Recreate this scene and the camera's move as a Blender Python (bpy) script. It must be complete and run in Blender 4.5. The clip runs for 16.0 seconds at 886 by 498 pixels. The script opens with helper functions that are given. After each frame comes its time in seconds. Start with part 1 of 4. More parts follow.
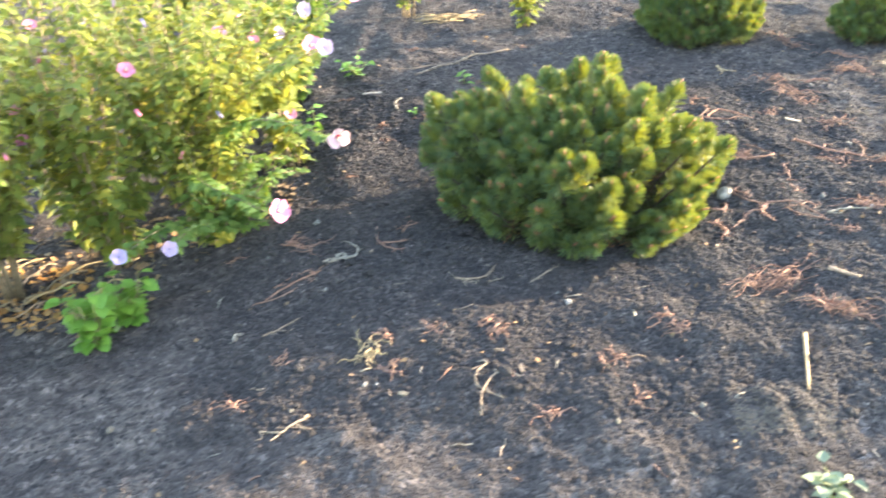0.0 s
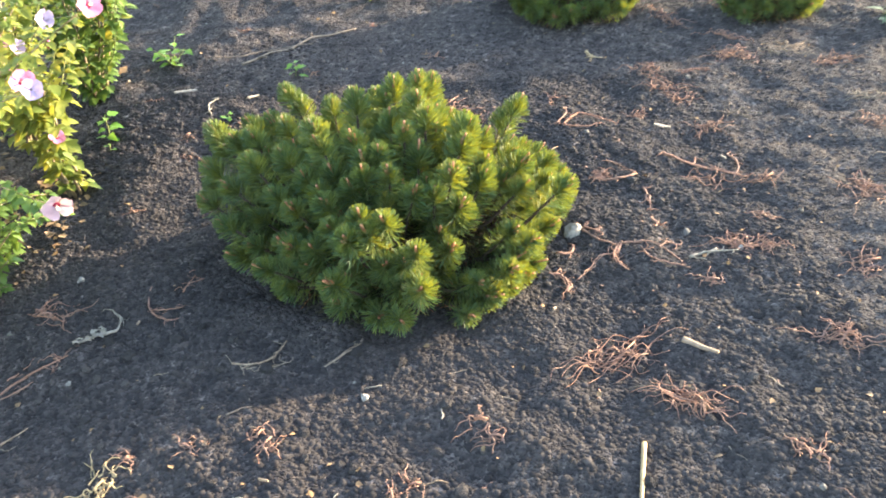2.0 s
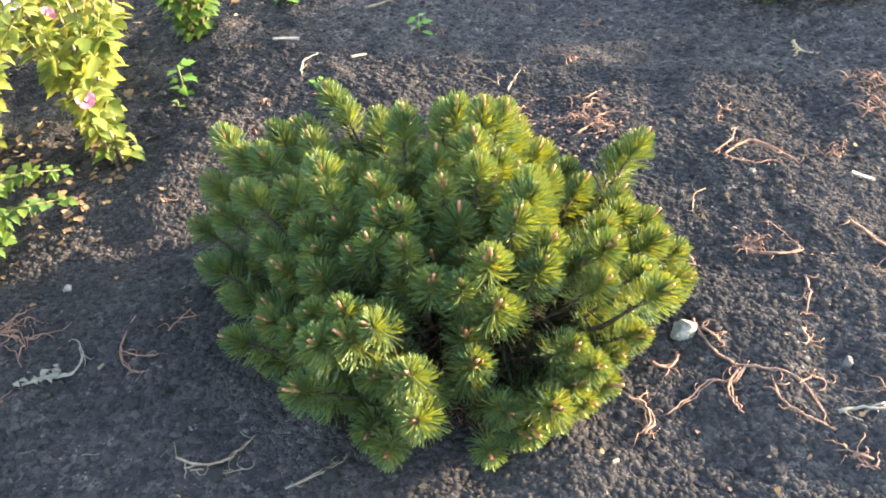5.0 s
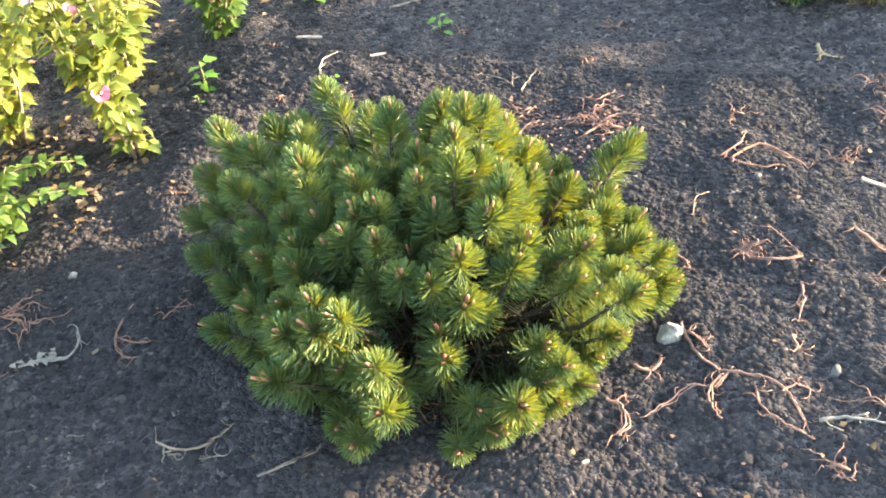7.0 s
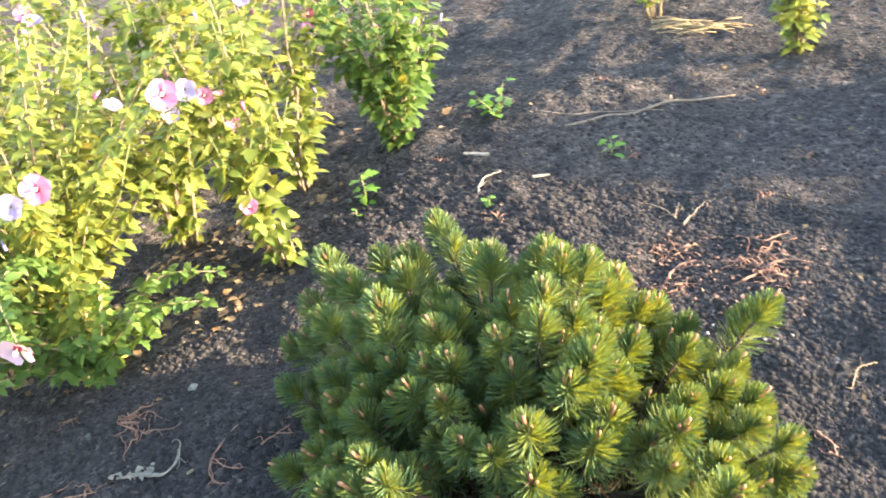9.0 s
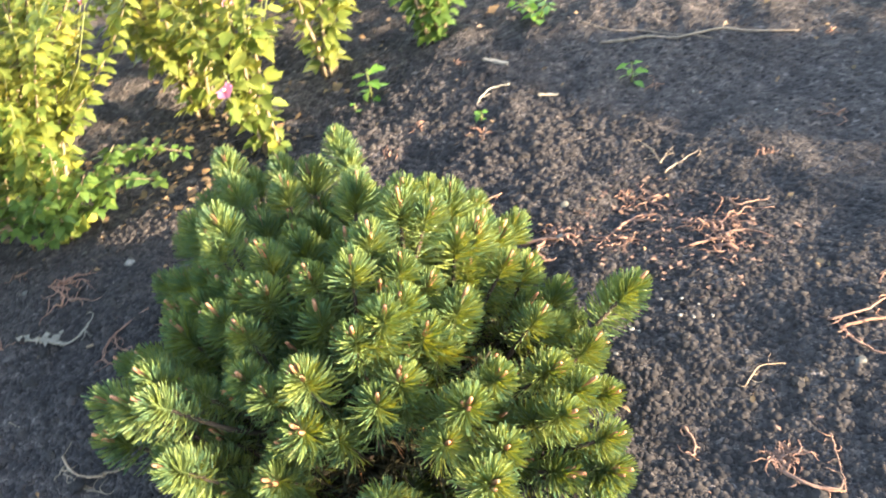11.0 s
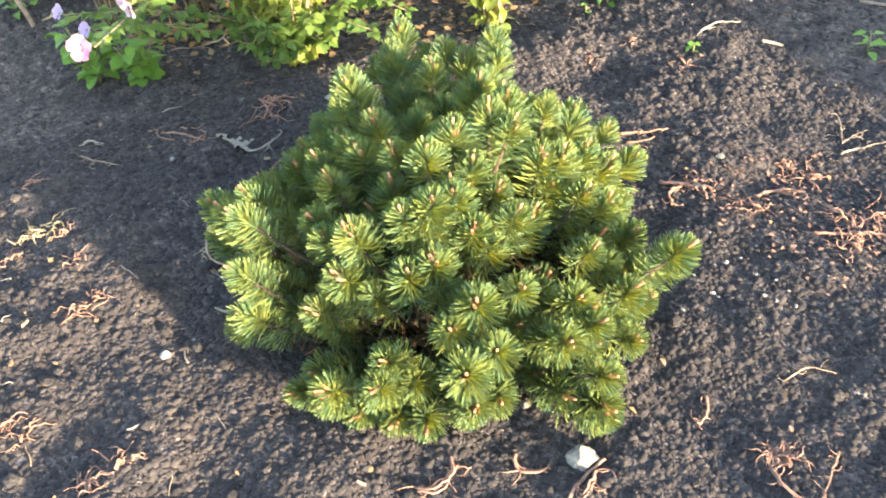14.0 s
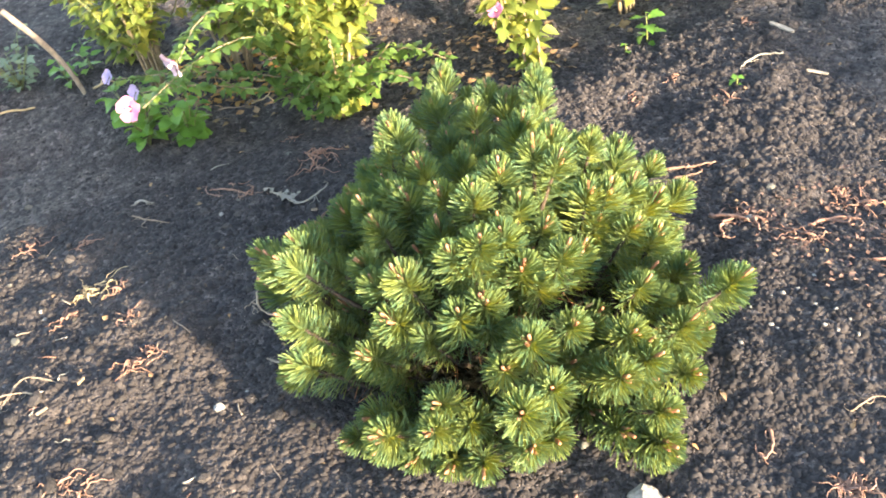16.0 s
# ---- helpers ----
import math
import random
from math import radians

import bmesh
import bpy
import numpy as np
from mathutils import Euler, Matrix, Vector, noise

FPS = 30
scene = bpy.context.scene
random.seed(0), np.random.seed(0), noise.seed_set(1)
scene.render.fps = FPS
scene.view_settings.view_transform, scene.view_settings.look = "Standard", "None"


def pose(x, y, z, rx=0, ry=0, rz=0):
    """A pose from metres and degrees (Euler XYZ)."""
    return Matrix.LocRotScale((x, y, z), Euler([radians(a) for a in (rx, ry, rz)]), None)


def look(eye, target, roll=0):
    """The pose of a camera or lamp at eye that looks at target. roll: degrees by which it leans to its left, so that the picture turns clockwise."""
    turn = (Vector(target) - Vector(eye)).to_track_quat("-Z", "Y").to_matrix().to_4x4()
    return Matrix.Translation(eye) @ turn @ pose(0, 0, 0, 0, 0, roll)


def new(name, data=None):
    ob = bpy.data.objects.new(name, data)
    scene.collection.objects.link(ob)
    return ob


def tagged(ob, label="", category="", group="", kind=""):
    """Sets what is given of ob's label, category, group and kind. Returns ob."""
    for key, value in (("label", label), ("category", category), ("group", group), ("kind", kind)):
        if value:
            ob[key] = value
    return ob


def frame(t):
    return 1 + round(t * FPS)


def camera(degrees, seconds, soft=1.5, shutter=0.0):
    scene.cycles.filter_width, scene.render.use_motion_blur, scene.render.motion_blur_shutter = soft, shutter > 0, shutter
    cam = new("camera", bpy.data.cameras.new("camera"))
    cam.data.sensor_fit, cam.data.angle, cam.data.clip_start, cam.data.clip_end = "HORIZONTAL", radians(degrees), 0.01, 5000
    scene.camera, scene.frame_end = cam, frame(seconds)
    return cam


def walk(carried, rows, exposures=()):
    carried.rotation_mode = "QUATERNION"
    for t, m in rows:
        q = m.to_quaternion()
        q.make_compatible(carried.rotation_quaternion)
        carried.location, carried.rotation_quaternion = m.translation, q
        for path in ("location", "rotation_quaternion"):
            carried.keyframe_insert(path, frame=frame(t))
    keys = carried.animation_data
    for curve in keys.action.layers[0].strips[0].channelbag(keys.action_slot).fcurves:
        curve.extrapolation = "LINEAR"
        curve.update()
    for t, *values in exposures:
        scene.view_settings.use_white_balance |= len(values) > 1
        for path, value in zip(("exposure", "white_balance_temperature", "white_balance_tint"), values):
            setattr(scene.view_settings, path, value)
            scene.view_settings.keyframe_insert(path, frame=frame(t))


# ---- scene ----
cam = camera(48.0, 16.0, soft=1.8, shutter=0.5)

PATH = [
    (0, (-0.275, -2.57, 1.203), (-0.383, -0.812, 0.255), -3.6),
    (0.5, (-0.181, -2.467, 1.234), (-0.187, -0.717, 0.266), -2.4),
    (1, (-0.164, -2.305, 1.216), (-0.072, -0.566, 0.232), -1.0),
    (1.5, (-0.109, -2.153, 1.262), (0.006, -0.435, 0.246), -1.0),
    (2, (0.023, -2.028, 1.223), (0.045, -0.345, 0.142), -2.9),
    (2.5, (0.128, -1.886, 1.2), (0.046, -0.216, 0.102), -3.7),
    (3, (0.141, -1.735, 1.172), (0.016, -0.074, 0.065), -2.3),
    (3.5, (0.119, -1.597, 1.175), (-0.032, 0.03, 0.022), -1.0),
    (3.7, (0.114, -1.547, 1.189), (-0.052, 0.048, -0.006), -0.6),
    (5.8, (0.416, -1.322, 1.15), (-0.13, 0.153, -0.085), -5.6),
    (6, (0.421, -1.324, 1.149), (-0.129, 0.155, -0.08), -5.3),
    (6.5, (0.426, -1.33, 1.154), (-0.125, 0.151, -0.072), -5.0),
    (7, (0.438, -1.327, 1.151), (-0.127, 0.148, -0.075), -5.6),
    (7.5, (0.449, -1.326, 1.149), (-0.13, 0.15, -0.07), -6.1),
    (8, (0.478, -1.289, 1.134), (-0.174, 0.218, -0.008), -7.3),
    (8.2, (0.5, -1.257, 1.136), (-0.239, 0.252, 0.052), -8.3),
    (10.3, (0.784, -0.85, 1.111), (-0.426, 0.314, 0.024), -8.7),
    (10.5, (0.826, -0.824, 1.102), (-0.38, 0.327, -0.003), -8.2),
    (11, (0.887, -0.713, 1.1), (-0.369, 0.298, -0.082), -9.6),
    (11.5, (0.843, -0.575, 1.132), (-0.466, 0.224, -0.152), -9.2),
    (12, (0.864, -0.506, 1.096), (-0.469, 0.131, -0.253), -7.7),
    (12.5, (0.972, -0.443, 1.094), (-0.376, 0.078, -0.288), -6.4),
    (13, (1.077, -0.445, 1.143), (-0.32, 0.037, -0.205), -5.2),
    (13.5, (1.125, -0.455, 1.169), (-0.302, -0.018, -0.161), -5.9),
    (14, (1.138, -0.459, 1.168), (-0.327, -0.073, -0.138), -7.4),
    (14.5, (1.142, -0.465, 1.164), (-0.354, -0.11, -0.116), -8.2),
    (15, (1.144, -0.467, 1.165), (-0.379, -0.136, -0.089), -9.0),
    (15.5, (1.147, -0.471, 1.166), (-0.399, -0.147, -0.061), -9.4),
    (16, (1.143, -0.464, 1.145), (-0.417, -0.136, -0.063), -11.5),
]
walk(cam, [(t, look(eye, target, roll)) for t, eye, target, roll in PATH], [(0, 3.85), (0.5, 3.7), (2, 3.5), (3.5, 3.44), (6, 3.66), (8.2, 3.66), (10.5, 3.38), (12.5, 3.39), (14.5, 3.46), (16, 3.4)])

# ---- light ----
SUN_EL = radians(9.0)
SUN_FROM = Vector((0.905, 0.42, 0)).normalized()   # the low sun stands over there
world = bpy.data.worlds.new("sky")
world.use_nodes = True
scene.world = world
wn = world.node_tree
sky = wn.nodes.new("ShaderNodeTexSky")
sky.sky_type, sky.sun_disc = "NISHITA", False
sky.sun_elevation = SUN_EL
sky.sun_rotation = math.atan2(SUN_FROM.x, SUN_FROM.y)
sky.air_density, sky.dust_density = 1.0, 1.0
hazy = wn.nodes.new("ShaderNodeHueSaturation")       # thin evening haze pales the blue
hazy.inputs["Saturation"].default_value = 0.84
wn.links.new(sky.outputs[0], hazy.inputs["Color"])
wn.links.new(hazy.outputs[0], wn.nodes["Background"].inputs[0])
wn.nodes["Background"].inputs[1].default_value = 0.172
sun = new("sun", bpy.data.lights.new("sun", "SUN"))
sun.data.energy, sun.data.angle, sun.data.color = 4.5, radians(2.0), (1.0, 0.775, 0.51)
sun.matrix_world = look(SUN_FROM * 20 + Vector((0, 0, 20 * math.tan(SUN_EL))), (0, 0, 0))


# ---- materials ----
def nodes_of(name):
    m = bpy.data.materials.new(name)
    m.use_nodes = True
    t = m.node_tree
    return m, t, t.nodes["Principled BSDF"], t.nodes["Material Output"]


def ramp(t, fac, stops):
    r = t.nodes.new("ShaderNodeValToRGB")
    el = r.color_ramp.elements
    while len(el) < len(stops):
        el.new(0.5)
    for e, (p, c) in zip(el, stops):
        e.position, e.color = p, (*c, 1)
    t.links.new(fac, r.inputs[0])
    return r.outputs[0]


def noise_tex(t, scale, detail=4.0, rough=0.6, coord="Object", dist=0.0):
    c = t.nodes.new("ShaderNodeTexCoord")
    n = t.nodes.new("ShaderNodeTexNoise")
    n.inputs["Scale"].default_value, n.inputs["Detail"].default_value = scale, detail
    n.inputs["Roughness"].default_value, n.inputs["Distortion"].default_value = rough, dist
    t.links.new(c.outputs[coord], n.inputs["Vector"])
    return n.outputs["Fac"]


def mix_rgb(t, fac, a, b, blend="MIX"):
    m = t.nodes.new("ShaderNodeMix")
    m.data_type, m.blend_type = "RGBA", blend
    for socket, v in ((m.inputs[0], fac), (m.inputs[6], a), (m.inputs[7], b)):
        if isinstance(v, (int, float)):
            socket.default_value = v
        elif isinstance(v, tuple):
            socket.default_value = (*v, 1)
        else:
            t.links.new(v, socket)
    return m.outputs[2]


def bump(t, bsdf, height, strength, distance):
    b = t.nodes.new("ShaderNodeBump")
    b.inputs["Strength"].default_value, b.inputs["Distance"].default_value = strength, distance
    t.links.new(height, b.inputs["Height"])
    t.links.new(b.outputs[0], bsdf.inputs["Normal"])
    return b


def cells(t, scale, warp=0.0):
    c = t.nodes.new("ShaderNodeTexCoord")
    v = t.nodes.new("ShaderNodeTexVoronoi")
    v.inputs["Scale"].default_value = scale
    v.inputs["Randomness"].default_value = 1.0
    src = c.outputs["Object"]
    if warp:
        n = t.nodes.new("ShaderNodeTexNoise")
        n.inputs["Scale"].default_value = scale * 0.7
        t.links.new(src, n.inputs["Vector"])
        m = t.nodes.new("ShaderNodeMix")
        m.data_type, m.blend_type = "RGBA", "LINEAR_LIGHT"
        m.inputs[0].default_value = warp
        t.links.new(src, m.inputs[6])
        t.links.new(n.outputs["Color"], m.inputs[7])
        src = m.outputs[2]
    t.links.new(src, v.inputs["Vector"])
    return v


def soil_material():
    m, t, b, _ = nodes_of("soil")
    big = ramp(t, noise_tex(t, 2.6, 6, 0.65), [(0.34, (0.042, 0.0385, 0.0405)), (0.48, (0.060, 0.054, 0.055)), (0.62, (0.077, 0.069, 0.068)), (0.74, (0.102, 0.089, 0.083))])
    mid = ramp(t, noise_tex(t, 22, 6, 0.7), [(0.3, (0.5, 0.5, 0.52)), (0.52, (1, 1, 1)), (0.72, (1.6, 1.52, 1.42))])
    col = mix_rgb(t, 1.0, big, mid, "MULTIPLY")
    crumb = cells(t, 85, 0.02)
    shade = t.nodes.new("ShaderNodeSeparateColor")
    t.links.new(crumb.outputs["Color"], shade.inputs[0])
    each = ramp(t, shade.outputs[0], [(0.0, (0.62, 0.62, 0.63)), (0.6, (1.0, 1.0, 1.0)), (0.92, (1.3, 1.28, 1.25)), (1.0, (2.1, 2.05, 2.0))])
    col = mix_rgb(t, 1.0, col, each, "MULTIPLY")
    specks = ramp(t, noise_tex(t, 190, 2, 0.5), [(0.69, (0, 0, 0)), (0.76, (1, 1, 1))])
    col = mix_rgb(t, specks, col, (0.20, 0.18, 0.165))
    t.links.new(col, b.inputs["Base Color"])
    b.inputs["Roughness"].default_value = 0.95
    b.inputs["Diffuse Roughness"].default_value = 1.0
    b.inputs["Specular IOR Level"].default_value = 0.08
    grain = bump(t, b, noise_tex(t, 260, 5, 0.7), 0.5, 0.002)
    round_ = t.nodes.new("ShaderNodeBump")
    round_.invert = True
    round_.inputs["Strength"].default_value, round_.inputs["Distance"].default_value = 1.0, 0.009
    t.links.new(crumb.outputs["Distance"], round_.inputs["Height"])
    t.links.new(round_.outputs[0], grain.inputs["Normal"])
    return m


def plain(name, stops, scale=40.0, rough=0.8, relief=0.3, depth=0.002, vary=0.0, translucent=0.0, spec=0.3, island=False, glow=(1.4, 1.3, 0.8), tints=()):
    """A grained surface; vary: how far whole pieces differ; translucent: how much light passes a thin blade."""
    m, t, b, out = nodes_of(name)
    col = ramp(t, noise_tex(t, scale, 5, 0.65), stops)
    if vary:
        if island:
            rnd = t.nodes.new("ShaderNodeNewGeometry").outputs["Random Per Island"]
        else:
            rnd = t.nodes.new("ShaderNodeObjectInfo").outputs["Random"]
        tint = ramp(t, rnd, tints or [(0.0, (1 - vary, 1 - vary * 0.8, 1 - vary)), (0.6, (1, 1, 1)), (1.0, (1 + vary * 1.1, 1 + vary * 0.6, 1 - vary * 0.2))])
        col = mix_rgb(t, 1.0, col, tint, "MULTIPLY")
    t.links.new(col, b.inputs["Base Color"])
    b.inputs["Roughness"].default_value = rough
    b.inputs["Diffuse Roughness"].default_value = 1.0 if rough > 0.9 else 0.0
    b.inputs["Specular IOR Level"].default_value = spec
    if relief:
        bump(t, b, noise_tex(t, scale * 2.5, 4, 0.6), relief, depth)
    if translucent:
        tr = t.nodes.new("ShaderNodeBsdfTranslucent")
        bright = mix_rgb(t, 1.0, col, glow, "MULTIPLY")
        t.links.new(bright, tr.inputs["Color"])
        mx = t.nodes.new("ShaderNodeMixShader")
        mx.inputs[0].default_value = translucent
        t.links.new(b.outputs[0], mx.inputs[1])
        t.links.new(tr.outputs[0], mx.inputs[2])
        t.links.new(mx.outputs[0], out.inputs["Surface"])
    return m


SOIL = soil_material()
PALER = [(0.0, (0.60, 0.60, 0.62)), (0.55, (0.92, 0.91, 0.92)), (0.82, (1.15, 1.12, 1.09)), (1.0, (1.55, 1.47, 1.40))]      # a few crumbs have dried pale
CRUMB = plain("soil_crumb", [(0.3, (0.030, 0.0285, 0.0305)), (0.6, (0.042, 0.039, 0.0405)), (0.8, (0.059, 0.054, 0.054))], 60, 0.95, 0.8, 0.002, 0.22, spec=0.1, island=True, tints=PALER)
DRY = plain("dry_soil", [(0.3, (0.070, 0.060, 0.054)), (0.7, (0.125, 0.105, 0.092))], 60, 0.95, 0.6, 0.001, 0.2, spec=0.1, island=True)
CLOD = plain("soil_clod", [(0.3, (0.037, 0.036, 0.039)), (0.6, (0.053, 0.050, 0.051)), (0.8, (0.075, 0.070, 0.068))], 60, 0.95, 0.9, 0.003, 0.25, spec=0.1, tints=PALER)
NEEDLE = plain("pine_needle", [(0.3, (0.029, 0.083, 0.067)), (0.7, (0.140, 0.168, 0.040))], 30, 0.42, 0, vary=0.14, translucent=0.19, spec=0.17, glow=(2.6, 2.0, 0.22))
NEEDLE_DRY = plain("dry_needle", [(0.3, (0.15, 0.06, 0.025)), (0.7, (0.26, 0.12, 0.05))], 40, 0.7, 0)
# near-black: the shade in the gaps between shoots, put into the colour
NEEDLE_GAP_SHADE = plain("gap_shade_needle", [(0.3, (0.016, 0.020, 0.012)), (0.7, (0.036, 0.030, 0.018))], 40, 0.8, 0, spec=0.1)
BUD = plain("pine_bud", [(0.3, (0.24, 0.105, 0.062)), (0.7, (0.36, 0.18, 0.105))], 300, 0.6, 0.4, 0.0006, 0.15)
BARK = plain("pine_bark", [(0.3, (0.022, 0.017, 0.013)), (0.7, (0.055, 0.039, 0.029))], 90, 0.9, 0.8, 0.002)
LEAF = plain("hibiscus_leaf", [(0.3, (0.098, 0.148, 0.034)), (0.55, (0.190, 0.215, 0.053)), (0.8, (0.34, 0.285, 0.08))], 14, 0.5, 0.2, 0.001, 0.35, translucent=0.42, spec=0.3)
LEAF_ISLE = plain("hibiscus_leaf_mass", [(0.3, (0.092, 0.148, 0.034)), (0.55, (0.175, 0.210, 0.053)), (0.8, (0.33, 0.285, 0.08))], 14, 0.5, 0.2, 0.001, 0.40, translucent=0.42, spec=0.3, island=True)
LEAF_GREEN = plain("hibiscus_green_leaf", [(0.3, (0.055, 0.11, 0.03)), (0.7, (0.12, 0.19, 0.045))], 14, 0.5, 0.2, 0.001, 0.3, translucent=0.4, spec=0.35, island=True)
WEED = plain("weed_leaf", [(0.3, (0.07, 0.16, 0.025)), (0.7, (0.12, 0.24, 0.04))], 30, 0.5, 0.3, 0.001, 0.2, translucent=0.3, spec=0.35)
SILVER = plain("silver_leaf", [(0.3, (0.085, 0.125, 0.085)), (0.7, (0.15, 0.19, 0.14))], 30, 0.7, 0.2, 0.001, 0.2, translucent=0.2)
STEM = plain("hibiscus_stem", [(0.3, (0.11, 0.085, 0.055)), (0.7, (0.24, 0.19, 0.125))], 60, 0.8, 0.5, 0.001)
GREENSTEM = plain("green_stem", [(0.3, (0.085, 0.105, 0.035)), (0.7, (0.15, 0.16, 0.06))], 60, 0.6, 0.2, 0.001)
PETAL = plain("pink_petal", [(0.3, (0.42, 0.12, 0.29)), (0.7, (0.54, 0.25, 0.43))], 60, 0.6, 0.2, 0.0006, 0.12, translucent=0.35)
PETAL_BLUE = plain("lilac_petal", [(0.3, (0.20, 0.17, 0.38)), (0.7, (0.32, 0.28, 0.48))], 60, 0.6, 0.2, 0.0006, 0.12, translucent=0.3)
PETAL_PALE = plain("pale_petal", [(0.3, (0.34, 0.23, 0.37)), (0.7, (0.46, 0.35, 0.47))], 60, 0.6, 0.2, 0.0006, 0.10, translucent=0.3)
HEART = plain("flower_heart", [(0.3, (0.30, 0.02, 0.05)), (0.7, (0.45, 0.05, 0.09))], 80, 0.7, 0)
STAMEN = plain("stamen", [(0.3, (0.75, 0.68, 0.45)), (0.7, (0.85, 0.80, 0.6))], 200, 0.7, 0)
ROOT = plain("dry_root", [(0.3, (0.122, 0.068, 0.053)), (0.55, (0.195, 0.116, 0.092)), (0.8, (0.27, 0.175, 0.142))], 35, 0.85, 0.5, 0.0015, 0.2)
TWIG = plain("grey_twig", [(0.3, (0.11, 0.086, 0.070)), (0.7, (0.24, 0.192, 0.155))], 50, 0.85, 0.5, 0.0015, 0.2)
STRAW = plain("straw", [(0.3, (0.21, 0.155, 0.09)), (0.7, (0.34, 0.265, 0.16))], 50, 0.75, 0.3, 0.001, 0.2)
PALE = plain("bleached_chip", [(0.3, (0.13, 0.118, 0.104)), (0.7, (0.25, 0.23, 0.205))], 60, 0.8, 0.4, 0.001, 0.15)
STONE = plain("pale_stone", [(0.3, (0.09, 0.086, 0.082)), (0.45, (0.16, 0.155, 0.148)), (0.6, (0.235, 0.228, 0.218)), (0.75, (0.28, 0.26, 0.23))], 70, 0.9, 0.9, 0.004)
PEBBLE = plain("grey_pebble", [(0.3, (0.06, 0.058, 0.057)), (0.7, (0.12, 0.114, 0.108))], 60, 0.85, 0.4, 0.002, 0.25)
WITHERED = plain("withered_weed", [(0.3, (0.080, 0.050, 0.043)), (0.7, (0.14, 0.090, 0.076))], 50, 0.85, 0.4, 0.001, 0.25, island=True)
ORANGE_LEAF = plain("orange_dead_leaf", [(0.3, (0.20, 0.11, 0.04)), (0.7, (0.36, 0.21, 0.08))], 50, 0.8, 0.3, 0.001, 0.3, translucent=0.25, island=True)
LITTER = plain("dead_leaf", [(0.3, (0.12, 0.08, 0.05)), (0.7, (0.23, 0.16, 0.10))], 50, 0.8, 0.3, 0.001, 0.3, translucent=0.15, island=True)


# ---- building blocks ----
class Geo:
    """Vertices and faces gathered for one mesh."""

    def __init__(self):
        self.v, self.f = [], []

    def add(self, verts, faces):
        n = len(self.v)
        self.v.extend(tuple(map(float, p)) for p in verts)
        self.f.extend(tuple(i + n for i in face) for face in faces)
        return self

    def tube(self, pts, r0, r1, sides=5, cap=True):
        pts = [Vector(p) for p in pts]
        rings, k = [], len(pts)
        up = Vector((0.31, 0.17, 0.93))
        for i, p in enumerate(pts):
            d = (pts[min(i + 1, k - 1)] - pts[max(i - 1, 0)]).normalized()
            a = d.cross(up)
            a = a.normalized() if a.length > 1e-3 else d.orthogonal().normalized()
            b = d.cross(a)
            r = r0 + (r1 - r0) * i / (k - 1)
            rings.append([p + (a * math.cos(2 * math.pi * j / sides) + b * math.sin(2 * math.pi * j / sides)) * r for j in range(sides)])
        verts = [p for ring in rings for p in ring]
        faces = [(i * sides + j, i * sides + (j + 1) % sides, (i + 1) * sides + (j + 1) % sides, (i + 1) * sides + j) for i in range(k - 1) for j in range(sides)]
        if cap:
            faces += [tuple(range(sides))[::-1], tuple(range((k - 1) * sides, k * sides))]
        return self.add(verts, faces)

    def mesh(self, name, material, smooth=True):
        me = bpy.data.meshes.new(name)
        me.from_pydata(self.v, [], self.f)
        if smooth:
            me.polygons.foreach_set("use_smooth", [True] * len(me.polygons))
        me.materials.append(material)
        me.update()
        return me


def eased(pts, k=3):
    """The same line with its corners rounded."""
    pts = [Vector(p) for p in pts]
    out = []
    for i in range(len(pts) - 1):
        a, b, c, d = pts[max(i - 1, 0)], pts[i], pts[i + 1], pts[min(i + 2, len(pts) - 1)]
        for j in range(k):
            u = j / k
            out.append(0.5 * ((2 * b) + (c - a) * u + (2 * a - 5 * b + 4 * c - d) * u * u + (3 * b - a - 3 * c + d) * u ** 3))
    return out + [pts[-1]]


def part(name, mesh, parent, label="", m=None, kind=""):
    ob = new(name, mesh)
    ob.parent = parent
    if m is not None:
        ob.matrix_basis = m
    return tagged(ob, label, kind=kind)


def thing(name, label, category, at=(0, 0, 0), mesh=None, group="", kind=""):
    ob = new(name, mesh)
    ob.location = at
    return tagged(ob, label, category, group, kind)


def lattice(ix, iy, seed):
    h = (ix.astype(np.int64) * 374761393 + iy.astype(np.int64) * 668265263 + seed * 974634777) & 0xFFFFFFFF
    h = ((h ^ (h >> 13)) * 1274126177) & 0xFFFFFFFF
    return ((h ^ (h >> 16)) & 0xFFFF) / 65535.0


def vnoise(x, y, scale, seed):
    x, y = np.asarray(x, float) * scale, np.asarray(y, float) * scale
    ix, iy = np.floor(x), np.floor(y)
    fx, fy = x - ix, y - iy
    fx, fy = fx * fx * (3 - 2 * fx), fy * fy * (3 - 2 * fy)
    a, b = lattice(ix, iy, seed), lattice(ix + 1, iy, seed)
    c, d = lattice(ix, iy + 1, seed), lattice(ix + 1, iy + 1, seed)
    return (a + (b - a) * fx) * (1 - fy) + (c + (d - c) * fx) * fy - 0.5


